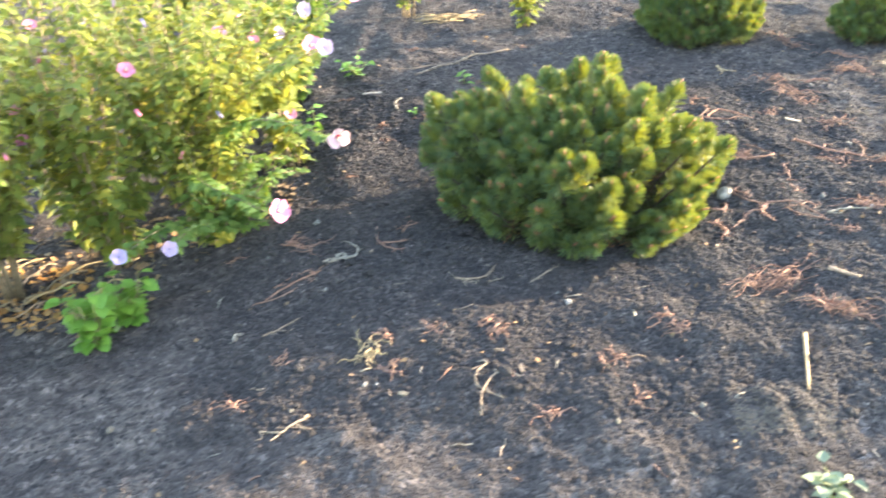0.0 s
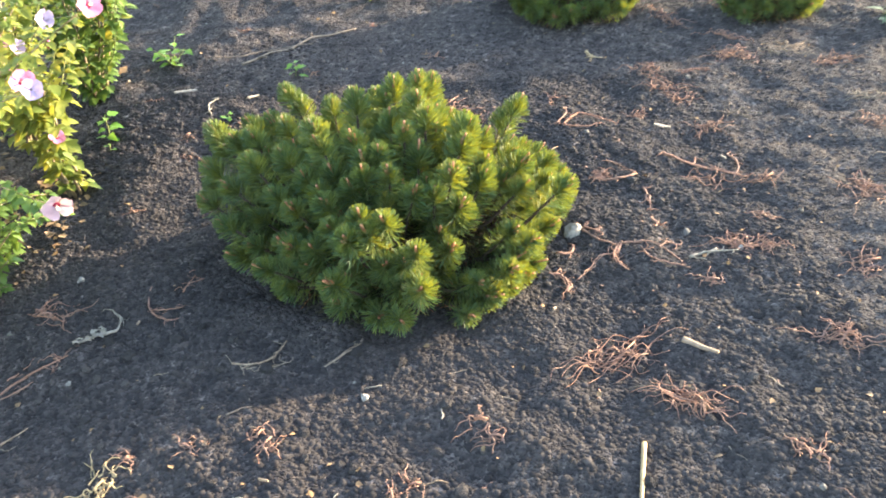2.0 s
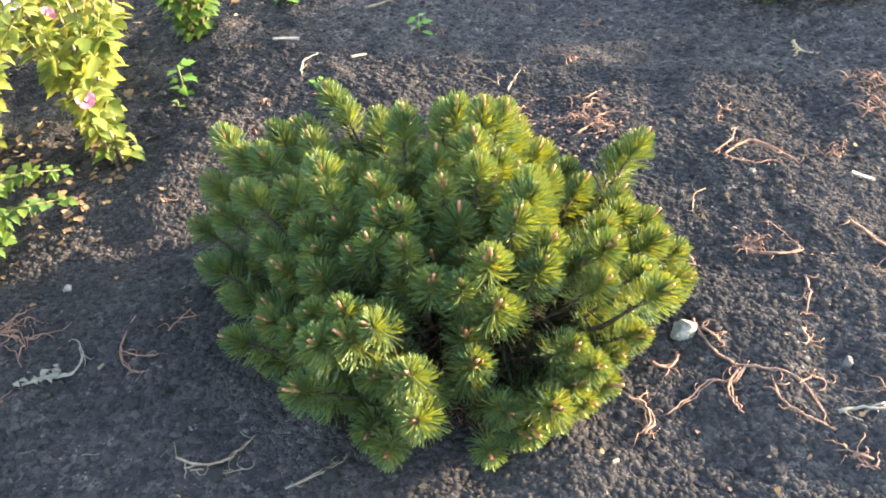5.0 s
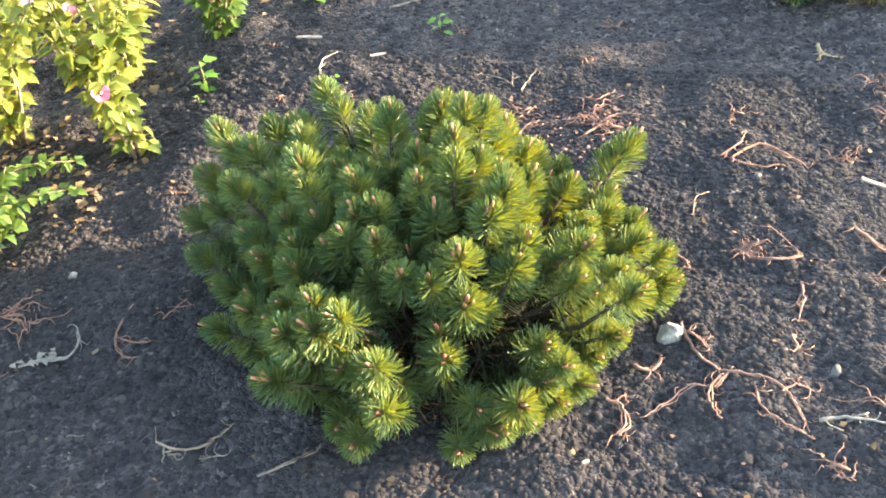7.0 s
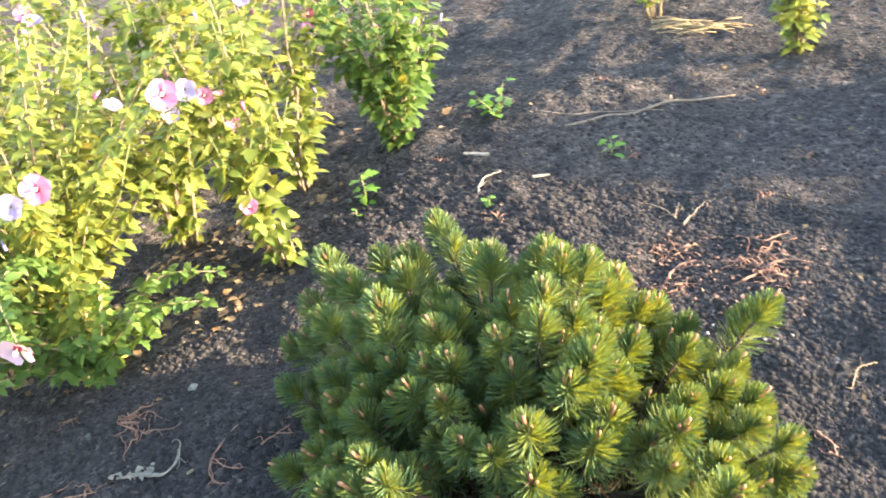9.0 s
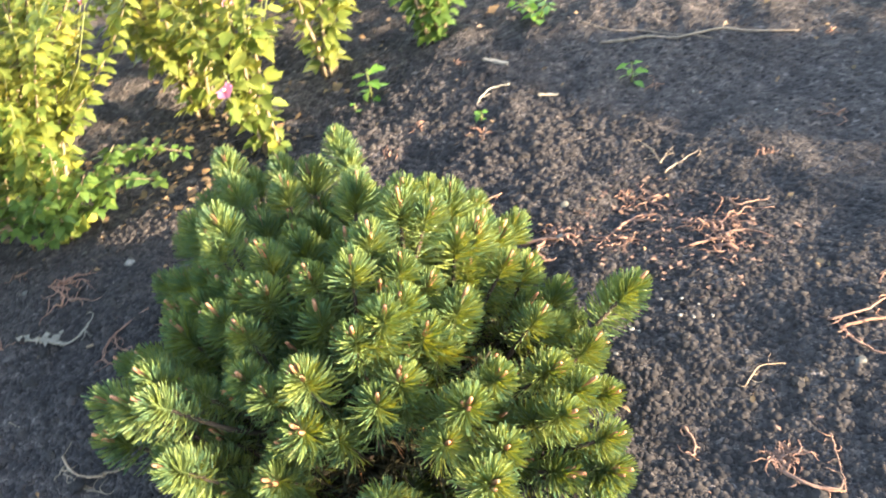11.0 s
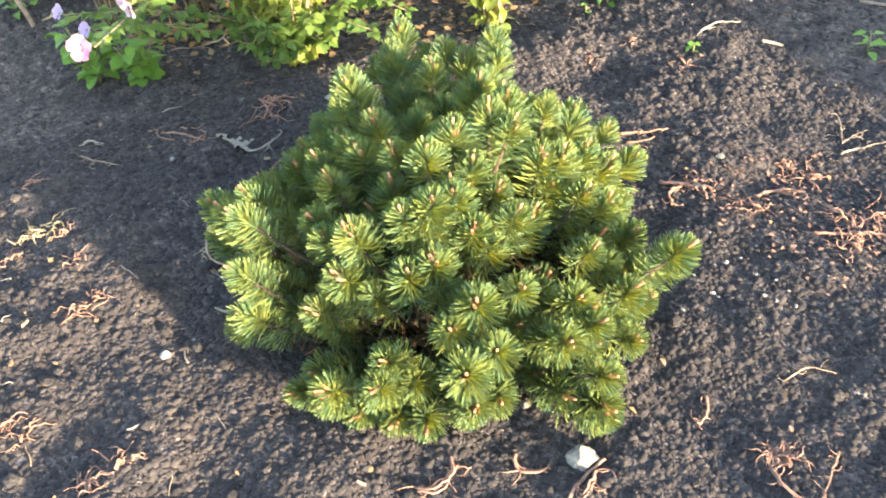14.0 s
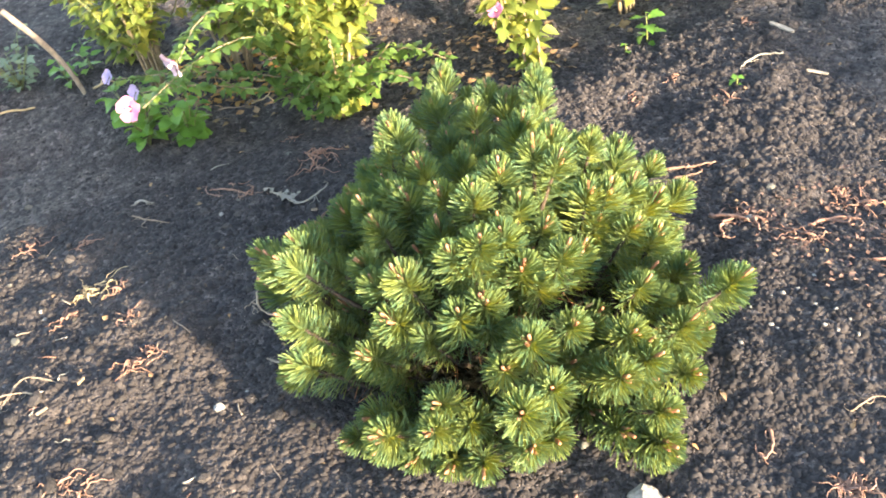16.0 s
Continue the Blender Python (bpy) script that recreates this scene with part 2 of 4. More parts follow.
def soft_ground(x, y):
    """The lie of the bed without its crumbs."""
    x, y = np.asarray(x, float), np.asarray(y, float)
    near = np.exp(-((x / 6) ** 2 + (y / 6) ** 2))
    h = 0.020 * vnoise(x + 0.3, y + 7.1, 1.6, 3) + 0.024 * vnoise(x, y, 5.3, 5) + 0.019 * vnoise(x, y, 12, 7)
    bank = -0.15 * np.clip(-0.70 - x, 0, 0.66) - np.clip((-0.75 - y) / 0.6, 0, 1) * 0.010   # falls to the hedge and to the path
    heap = 0.022 * np.exp(-((x - 0.25) / 0.085) ** 2 - ((y + 1.04) / 0.07) ** 2) * (1 + 0.25 * np.sin(95 * x + 14 * y))
    return (h + bank + heap) * near


def lumps(x, y, scale, seed):
    """Packed rounded crumbs: 1 at a crumb's middle, 0 in the joints."""
    x, y = np.asarray(x, float) * scale, np.asarray(y, float) * scale
    ix, iy = np.floor(x), np.floor(y)
    best = np.full(np.shape(x), 9.0)
    for i in (-1, 0, 1):
        for j in (-1, 0, 1):
            cx, cy = ix + i, iy + j
            dx, dy = cx + lattice(cx, cy, seed) - x, cy + lattice(cx, cy, seed + 1) - y
            size = 0.55 + 0.9 * lattice(cx, cy, seed + 2)
            best = np.minimum(best, (dx * dx + dy * dy) / (size * size))
    return np.sqrt(np.clip(1 - best, 0, 1))


def ground_height(x, y):
    h = soft_ground(x, y)
    near = np.exp(-((np.asarray(x) / 5) ** 2 + (np.asarray(y) / 5) ** 2))
    trodden = np.exp(-((np.asarray(x) + 0.45) / 0.5) ** 2 - ((np.asarray(y) + 0.78) / 0.28) ** 2)     # smoother by the path
    rough = (0.35 + 1.15 * np.clip(vnoise(x, y, 1.9, 11) + 0.5 + 0.6 * vnoise(x, y, 6, 13), 0, 1)) * (1.1 - 0.2 * trodden)
    fine = 0.003 * lumps(x, y, 15, 41) + 0.004 * vnoise(x, y, 25, 43) + 0.0090 * lumps(x, y, 33, 21) + 0.0065 * lumps(x, y, 64, 31) + 0.004 * vnoise(x, y, 110, 25) - 0.009
    out = np.maximum(np.maximum(-2.3 - np.asarray(x), np.asarray(x) - 1.8), np.maximum(-1.25 - np.asarray(y), np.asarray(y) - 2.2))
    return h + fine * near * rough * np.clip(1 - out / 0.08, 0, 1)


def gz(x, y):
    return float(soft_ground(x, y))


def steps(lo, hi, step, far, n):
    inner = np.arange(lo, hi, step)
    grow = np.geomspace(step * 2, far, n)
    return np.concatenate([(lo - grow)[::-1], inner, hi + grow])


# ---- ground ----
gx, gy = steps(-2.35, 1.85, 0.0082, 400, 36), steps(-1.3, 2.25, 0.0082, 400, 36)
XX, YY = np.meshgrid(gx, gy, indexing="ij")
ZZ = ground_height(XX, YY)
nx, ny = len(gx), len(gy)
idx = np.arange(nx * ny).reshape(nx, ny)
quads = np.stack([idx[:-1, :-1], idx[1:, :-1], idx[1:, 1:], idx[:-1, 1:]], -1).reshape(-1, 4)
gm = bpy.data.meshes.new("ground")
gm.vertices.add(nx * ny)
gm.vertices.foreach_set("co", np.stack([XX, YY, ZZ], -1).ravel())
gm.loops.add(quads.size)
gm.loops.foreach_set("vertex_index", quads.ravel())
gm.polygons.add(len(quads))
gm.polygons.foreach_set("loop_start", np.arange(0, quads.size, 4))
gm.polygons.foreach_set("use_smooth", np.ones(len(quads), bool))
gm.materials.append(SOIL)
gm.update()
gm.validate()
thing("ground", "dark crumbly garden soil with dry lighter patches", "ground", mesh=gm, kind="structure")

# crumbs and clods
CRUMB_V = [(0, 0, 0.92)] + [(0.74 * math.cos(k * 1.5708), 0.74 * math.sin(k * 1.5708), 0.62) for k in range(4)] + [(1.05 * math.cos(k * 1.5708 + 0.7), 1.05 * math.sin(k * 1.5708 + 0.7), -0.25) for k in range(4)]
CRUMB_F = [(0, 1 + k, 1 + (k + 1) % 4) for k in range(4)] + [f for k in range(4) for f in ((1 + k, 5 + k, 1 + (k + 1) % 4), (5 + k, 5 + (k + 1) % 4, 1 + (k + 1) % 4))]
CRUMB_V, CRUMB_F = np.array(CRUMB_V), np.array(CRUMB_F)
rng = np.random.default_rng(4)


def crumbs(name, label, count, lo, hi, box, sizes, material):
    x, y = rng.uniform(box[0], box[1], count), rng.uniform(box[2], box[3], count)
    keep = 1.2 * vnoise(x, y, 3.1, 31) + 1.1 * vnoise(x, y, 9, 33) + rng.uniform(-0.5, 0.5, count) > -0.80
    x, y = x[keep], y[keep]
    k = len(x)
    r = lo * (hi / lo) ** (rng.random(k) ** sizes)
    v = CRUMB_V[None] * (1 + rng.uniform(-0.42, 0.42, (k, 9, 1))) * r[:, None, None]
    a = rng.uniform(0, 6.283, k)
    v = v * np.stack([np.ones(k), rng.uniform(0.6, 1.0, k), rng.uniform(0.28, 0.58, k)], -1)[:, None, :]
    ca, sa = np.cos(a)[:, None], np.sin(a)[:, None]
    vx, vy = v[..., 0] * ca - v[..., 1] * sa, v[..., 0] * sa + v[..., 1] * ca
    v = np.stack([vx + x[:, None], vy + y[:, None], v[..., 2] + (ground_height(x, y) - r * 0.15)[:, None]], -1)
    f = (CRUMB_F[None] + (np.arange(k) * 9)[:, None, None]).reshape(-1, 3)
    me = bpy.data.meshes.new(name)
    me.from_pydata(v.reshape(-1, 3).tolist(), [], f.tolist())
    me.polygons.foreach_set("use_smooth", np.ones(len(f), bool))
    me.materials.append(material)
    me.update()
    return thing(name, label, "soil", mesh=me, kind="stuff")


crumbs("soil_crumbs", "small dark soil crumbs lying on the bed", 110000, 0.0025, 0.0105, (-0.95, 0.85, -1.05, 0.80), 1.9, CRUMB)
crumbs("soil_crumbs", "small dark soil crumbs lying on the bed", 40000, 0.003, 0.009, (-2.0, 1.8, -1.25, 2.2), 1.5, CRUMB)
crumbs("soil_clods", "rounded dark clods of garden soil", 8000, 0.005, 0.012, (-1.2, 1.2, -1.2, 1.3), 2.2, CRUMB)

crumbs("dry_soil", "raked ridge of fine paler dry soil", 2600, 0.0025, 0.0055, (0.16, 0.36, -1.11, -0.95), 1.5, DRY)


def clod_mesh(seed):
    """A crumbly lump of soil, rounded by handling and a little flat."""
    bm = bmesh.new()
    bmesh.ops.create_icosphere(bm, subdivisions=1, radius=1.0)
    for v in bm.verts:
        v.co *= 1 + 0.35 * noise.noise(v.co * 1.7 + Vector((seed * 3.1, 0, 0))) + 0.12 * noise.noise(v.co * 5 + Vector((0, seed, 0)))
        v.co.z *= 0.7
    me = bpy.data.meshes.new("clod")
    bm.to_mesh(me)
    bm.free()
    me.materials.append(CLOD)
    return me


CLODS = [clod_mesh(i) for i in range(8)]
bed = bpy.data.objects["ground"]
pick = random.Random(19)
for i in range(290):
    x, y = pick.uniform(-0.85, 0.75), pick.uniform(-1.08, 0.62)
    r = 0.0065 * (2.3 ** (pick.random() ** 1.8))
    m = Matrix.Translation((x, y, float(ground_height(x, y)) + r * 0.25)) @ Euler((pick.uniform(-0.4, 0.4), pick.uniform(-0.4, 0.4), pick.uniform(0, 6.28))).to_matrix().to_4x4() @ Matrix.Diagonal((r * pick.uniform(0.9, 1.3), r, r, 1))
    part("clod", CLODS[i % 8], bed, m=m)


# ---- pines ----
def needle(geo, base, way, length, width, bend, rnd):
    way = way.normalized()
    side = way.orthogonal().normalized()
    side.rotate(Matrix.Rotation(rnd.uniform(0, 6.28), 3, way))
    other = way.cross(side)
    end, tip = base + way * length * 0.94 + bend * 0.9, base + way * length + bend
    verts = []
    for p, w in ((base, 0.7), (end, 1.0)):
        for c, s in ((-0.5, 0.16), (0.0, -0.16), (0.5, 0.16)):       # a shallow channel
            verts.append(p + (side * c + other * s) * width * w)
    verts.append(tip)
    geo.add(verts, [(0, 1, 4, 3), (1, 2, 5, 4), (3, 4, 6), (4, 5, 6)])


def shoot_mesh(seed, count=300, length=0.037, width=0.0019, stem=0.03):
    """A bottle brush: stiff paired needles stand out round the last few centimetres, thinner below."""
    rnd = random.Random(seed)
    geo = Geo()
    for i in range(count):
        if i < count * 0.74:
            s = 0.003 - 0.033 * i / (count * 0.74)
        else:
            s = -0.030 - rnd.random() * 0.055
        u = min(1.0, max(0.0, -s) / 0.031)
        open_ = radians(15 + 52 * u ** 0.7 + rnd.uniform(-6, 6))
        a = i * 2.39996 + rnd.uniform(-0.3, 0.3)
        out = Vector((math.cos(a), math.sin(a), 0))
        way = out * math.sin(open_) + Vector((0, 0, math.cos(open_)))
        ln = length * rnd.uniform(0.90, 1.08) * (0.78 + 0.22 * u)
        bend = (Vector((0, 0, 1)) * 0.16 + out * rnd.uniform(-0.12, 0.12)) * ln * 0.5 * u
        needle(geo, Vector((0, 0, s)) + out * 0.003, way, ln, width * rnd.uniform(0.8, 1.15), bend, rnd)
    geo.tube([(0, 0, -stem), (0, 0, 0.0)], 0.0034, 0.0028, 5)
    return geo.mesh("shoot", NEEDLE)


def bud_mesh(seed, length):
    """One tall resinous bud, as a rule with one to three short ones round its foot."""
    rnd = random.Random(seed)
    geo = Geo()
    for k in range(1 + seed % 4):
        ln = length * (1 if k == 0 else rnd.uniform(0.4, 0.65))
        a = rnd.uniform(0, 6.28)
        ox, oy = (0, 0) if k == 0 else (0.005 * math.cos(a), 0.005 * math.sin(a))
        geo.tube([(ox, oy, -0.002), (ox * 1.3, oy * 1.3, ln * 0.3), (ox * 1.6, oy * 1.6, ln * 0.8), (ox * 1.7, oy * 1.7, ln)], 0.0036, 0.0020, 6)
    return geo.mesh("bud", BUD)


SHOOTS = [shoot_mesh(10 + i) for i in range(7)]
BUDS = [bud_mesh(i, 0.017 + 0.003 * (i % 5)) for i in range(6)]


def aim(p, way, spin, size=1.0):
    q = Vector(way).to_track_quat("Z", "Y").to_matrix().to_4x4()
    return Matrix.Translation(p) @ q @ Matrix.Rotation(spin, 4, "Z") @ Matrix.Scale(size, 4)


def dwarf_pine(label, at, axes, keyed, count, gap, seed, hollows=(), low=0.06):
    """A cushion of shoots that spread from one low heart: the listed ones first, then more within the same dome."""
    rnd = random.Random(seed)
    a, b, h = axes
    base = Vector((at[0], at[1], gz(at[0], at[1])))
    pine = thing("dwarf_pine", label, "pine shrub", base, group="dwarf pines")
    heart = Vector((0, 0, -0.02))
    tips = [Vector(p) - base for p in keyed]
    rays = [(p - heart).normalized() for p in tips]
    spans = [(p - heart).length for p in tips]

    def reach(d):
        """How far the dome goes that way."""
        e = 2.6
        own = (abs(d.x / a) ** e + abs(d.y / b) ** e + abs(d.z / h) ** e) ** (-1 / e) * (1 + 0.05 * math.sin(3 * math.atan2(d.y, d.x) + seed))
        total, weight = own * 3.0, 3.0
        for r, k in zip(rays, spans):
            w = 1 / (0.012 + (1 - d.dot(r)) * 4) ** 2
            total, weight = total + k * w, weight + w
        return total / weight

    tries, known = 0, len(tips)
    while len(tips) < count and tries < 40000:
        tries += 1
        f, z = rnd.uniform(0, 6.283), rnd.uniform(0.12, 1.0)
        d = Vector((math.cos(f) * math.sqrt(1 - z * z), math.sin(f) * math.sqrt(1 - z * z), z))
        deep = rnd.uniform(0.76, 0.88) if len(tips) < known + (count - known) * 0.75 else rnd.uniform(0.62, 0.76)
        if not known:
            deep = rnd.uniform(0.88, 1.03)
        p = heart + d * reach(d) * deep
        if p.z < low or any((p - q).length < gap for q in tips) or any((p + base - Vector(c)).length < k for c, k in hollows):
            continue
        tips.append(p)
    branches = {}
    for i, p in enumerate(tips):
        flat = Vector((p.x, p.y, 0))
        way = (p - heart).normalized() + Vector((0, 0, 0.42 * min(1, p.z / 0.15)))      # the lowest shoots lie flat
        way = (way + Vector((rnd.uniform(-1, 1), rnd.uniform(-1, 1), rnd.uniform(-0.7, 0.9))) * 0.16).normalized()
        size = rnd.uniform(0.86, 1.10)
        ob = part("shoot", SHOOTS[rnd.randrange(len(SHOOTS))], pine, m=aim(p - way * 0.008, way, rnd.uniform(0, 6.28), size))
        if i < known or rnd.random() < 0.6:
            part("bud", BUDS[rnd.randrange(len(BUDS))], ob, "reddish brown resin-coated bud", Matrix.Translation((0, 0, 0.004)))
        foot = p - way * 0.138 * size
        hubp = Vector((flat.x * 0.12, flat.y * 0.12, 0.02))
        foot.z = max(foot.z, 0.012)
        bow = (foot + hubp) * 0.5 + Vector((0, 0, -0.02))
        bow.z = max(bow.z, 0.012)
        geo = branches.setdefault(int((math.atan2(p.y, p.x) + math.pi) / 0.524), Geo())
        geo.tube([hubp, bow, foot, p - way * 0.036 * size], 0.0065, 0.0028, 5)
    for geo in branches.values():
        part("branch", geo.mesh("branch", BARK), pine, "rough brown bark")
    trunk = Geo()
    trunk.tube([(0, 0, -0.03), (0.004, 0.003, 0.03), (0, 0.006, 0.09)], 0.024, 0.014, 8)
    part("trunk", trunk.mesh("trunk", BARK), pine, "short rough brown trunk")
    dry = Geo()
    for i in range(240):
        f, z = rnd.uniform(0, 6.283), rnd.uniform(0.08, 0.9)
        d = Vector((math.cos(f) * math.sqrt(1 - z * z), math.sin(f) * math.sqrt(1 - z * z), z))
        p = heart + d * reach(d) * rnd.uniform(0.40, 0.72)
        p.z = max(p.z, 0.03)
        for j in range(4):
            needle(dry, p + Vector((rnd.uniform(-1, 1), rnd.uniform(-1, 1), rnd.uniform(-1, 1))) * 0.008, Vector((rnd.uniform(-1, 1), rnd.uniform(-1, 1), rnd.uniform(-0.9, 0.5))), 0.036, 0.0013, Vector((0, 0, -0.004)), rnd)
    # added dark filler needles that paint shade into the heart of the cushion
    shade_fill = Geo()
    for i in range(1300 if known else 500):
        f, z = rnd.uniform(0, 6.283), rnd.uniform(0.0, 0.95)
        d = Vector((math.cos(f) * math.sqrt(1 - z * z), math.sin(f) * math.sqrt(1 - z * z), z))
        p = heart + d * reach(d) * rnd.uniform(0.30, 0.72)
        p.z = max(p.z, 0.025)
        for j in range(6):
            needle(shade_fill, p + Vector((rnd.uniform(-1, 1), rnd.uniform(-1, 1), rnd.uniform(-1, 1))) * 0.010, Vector((rnd.uniform(-1, 1), rnd.uniform(-1, 1), rnd.uniform(-0.9, 0.6))), 0.036, 0.0026, Vector((0, 0, -0.004)), rnd)
    part("gap_shade_needles", shade_fill.mesh("gap_shade_needles", NEEDLE_GAP_SHADE), pine, "filler needles coloured dark for shade deep inside the shrub", kind="stuff")
    part("dry_needles", dry.mesh("dry_needles", NEEDLE_DRY), pine, "withered orange-brown needles inside the shrub", kind="stuff")
    return pine


# shoots of the near pine
CROWN = [
    (-0.433, -0.070, 0.306), (-0.284, 0.053, 0.334), (-0.278, -0.065, 0.308), (-0.261, 0.050, 0.311), (-0.201, -0.223, 0.371), (-0.193, -0.242, 0.344), (-0.182, 0.002, 0.322),
    (-0.125, -0.036, 0.348), (-0.125, -0.209, 0.335), (-0.105, -0.260, 0.317), (-0.104, -0.308, 0.307), (-0.084, 0.061, 0.311), (-0.074, -0.250, 0.322), (-0.059, -0.025, 0.347),
    (-0.055, -0.305, 0.305), (-0.049, -0.123, 0.334), (-0.039, -0.021, 0.365), (-0.019, -0.209, 0.349), (0.008, -0.225, 0.304), (0.009, -0.124, 0.374), (0.015, -0.071, 0.395),
    (0.029, -0.172, 0.363), (0.041, -0.005, 0.312), (0.043, -0.147, 0.311), (0.043, -0.045, 0.380), (0.047, 0.025, 0.305), (0.049, -0.113, 0.336), (0.099, -0.237, 0.328),
    (0.103, -0.211, 0.314), (0.105, -0.163, 0.337), (0.113, -0.196, 0.342),
]
SHADE_SIDE = [
    (-0.452, -0.175, 0.195), (-0.445, -0.115, 0.240), (-0.435, -0.030, 0.245), (-0.455, -0.080, 0.180), (-0.362, -0.015, 0.290), (-0.345, -0.115, 0.308), (-0.385, -0.105, 0.296),
    (-0.400, -0.184, 0.230), (-0.352, 0.046, 0.251), (-0.342, -0.198, 0.290), (-0.316, 0.011, 0.281), (-0.293, -0.266, 0.249), (-0.273, -0.194, 0.299), (-0.254, -0.303, 0.236),
    (-0.227, -0.254, 0.281), (-0.195, -0.291, 0.264), (-0.184, -0.334, 0.259), (-0.171, -0.401, 0.243), (-0.169, -0.256, 0.287), (-0.135, -0.474, 0.260), (-0.130, -0.305, 0.276),
    (-0.125, 0.187, 0.198), (-0.110, -0.421, 0.277), (-0.099, -0.459, 0.264), (-0.097, 0.111, 0.265), (-0.074, -0.386, 0.244), (-0.065, -0.447, 0.278), (-0.031, -0.455, 0.192),
    (-0.021, 0.135, 0.204), (-0.012, 0.093, 0.256), (-0.007, -0.473, 0.224), (-0.002, -0.346, 0.281),
]
SUN_SIDE = [
    (0.035, -0.340, 0.275), (0.066, -0.084, 0.296), (0.071, -0.308, 0.299), (0.081, 0.048, 0.254), (0.086, -0.337, 0.240), (0.086, 0.079, 0.227), (0.114, -0.140, 0.276),
    (0.117, -0.077, 0.280), (0.138, -0.250, 0.254), (0.142, -0.215, 0.265), (0.161, 0.020, 0.213), (0.213, 0.135, 0.204), (0.215, -0.112, 0.233), (0.225, -0.223, 0.212),
    (0.227, -0.182, 0.248), (0.239, -0.040, 0.207), (0.247, 0.118, 0.243), (0.278, -0.177, 0.201), (0.295, -0.082, 0.192), (0.311, -0.232, 0.214),
]
SKIRT = [
    (-0.409, -0.248, 0.176), (-0.318, -0.379, 0.146), (-0.259, -0.367, 0.185), (-0.211, -0.383, 0.189), (-0.174, -0.481, 0.168), (-0.065, -0.447, 0.183), (-0.044, -0.497, 0.083),
    (-0.043, 0.193, 0.182), (-0.002, -0.481, 0.143), (0.061, -0.381, 0.167), (0.092, -0.442, 0.046), (0.134, -0.409, 0.063), (0.179, -0.404, 0.123), (0.193, -0.315, 0.160),
    (0.202, -0.343, 0.115), (0.219, 0.056, 0.168), (0.231, -0.340, 0.148), (0.266, 0.037, 0.114), (0.275, -0.027, 0.186), (0.284, -0.219, 0.110), (0.328, -0.033, 0.134),
    (0.340, -0.044, 0.085), (0.148, -0.404, 0.065), (0.179, -0.367, 0.055), (0.216, -0.323, 0.055), (0.241, -0.280, 0.055), (0.249, -0.223, 0.060), (0.253, -0.172, 0.070), (0.332, -0.042, 0.060), (0.292, -0.084, 0.080), (0.115, -0.406, 0.100),
]
dwarf_pine("broad bright green dwarf mountain pine with reddish buds", (-0.05, -0.14), (0.39, 0.37, 0.36), CROWN + SHADE_SIDE + SUN_SIDE + SKIRT, 310, 0.040, 5,
           hollows=(((0.17, -0.07, 0.22), 0.065), ((0.15, -0.14, 0.19), 0.05), ((0.14, -0.26, 0.15), 0.05), ((0.09, -0.37, 0.14), 0.05), ((0.19, -0.22, 0.14), 0.05), ((0.062, -0.406, 0.12), 0.055), ((0.093, -0.309, 0.13), 0.060), ((0.113, -0.236, 0.14), 0.055), ((0.126, -0.050, 0.20), 0.050)))
dwarf_pine("rounded dense dwarf mountain pine on bare soil", (0.56, 1.41), (0.245, 0.24, 0.245), [], 120, 0.054, 8)
dwarf_pine("small low dwarf mountain pine on bare soil", (1.22, 1.28), (0.18, 0.18, 0.20), [], 80, 0.054, 9)


# ---- hibiscus ----
def leaf_outline(kind):
    """Half outline (along, across) of a toothed leaf, 1 long."""
    if kind == 0:
        return [(0.0, 0.02), (0.08, 0.16), (0.2, 0.24), (0.27, 0.33), (0.42, 0.27), (0.5, 0.31), (0.66, 0.19), (0.74, 0.2), (0.88, 0.07), (1.0, 0.0)]
    if kind == 1:
        return [(0.0, 0.02), (0.06, 0.2), (0.22, 0.34), (0.42, 0.46), (0.46, 0.27), (0.62, 0.25), (0.72, 0.22), (0.86, 0.1), (1.0, 0.0)]
    if kind == 3:
        return [(0.0, 0.02), (0.02, 0.25), (0.15, 0.42), (0.3, 0.38), (0.4, 0.52), (0.6, 0.42), (0.66, 0.46), (0.85, 0.25), (1.0, 0.0)]
    return [(0.0, 0.02), (0.1, 0.13), (0.25, 0.22), (0.35, 0.27), (0.55, 0.24), (0.7, 0.17), (0.85, 0.09), (1.0, 0.0)]


def leaf_blade(kind, fold, droop, twist):
    half = leaf_outline(kind)
    verts, faces, n = [], [], len(half)
    for u, w in half:
        drop = -droop * u * u
        verts += [(u, -w, drop + fold * w), (u, 0, drop), (u, w, drop + fold * w + twist * w)]
    for i in range(n - 1):
        k = 3 * i
        faces += [(k, k + 3, k + 4, k + 1), (k + 1, k + 4, k + 5, k + 2)]
    verts += [(-0.35, 0.012, 0.06), (-0.35, -0.012, 0.06), (0, 0.016, 0), (0, -0.016, 0), (-0.35, 0, 0.085), (0, 0, 0.025)]
    m = 3 * n
    faces += [(m, m + 2, m + 3, m + 1), (m, m + 4, m + 5, m + 2), (m + 4, m + 1, m + 3, m + 5)]
    return np.array(verts), faces


BLADES = [leaf_blade(0, 0.25, 0.15, 0.1), leaf_blade(1, 0.3, 0.28, -0.1), leaf_blade(2, 0.15, 0.2, 0.2), leaf_blade(1, 0.1, 0.05, 0.15), leaf_blade(0, 0.45, 0.4, 0.0)]


def blade_mesh(i, material):
    return Geo().add(*BLADES[i]).mesh("leaf", material)


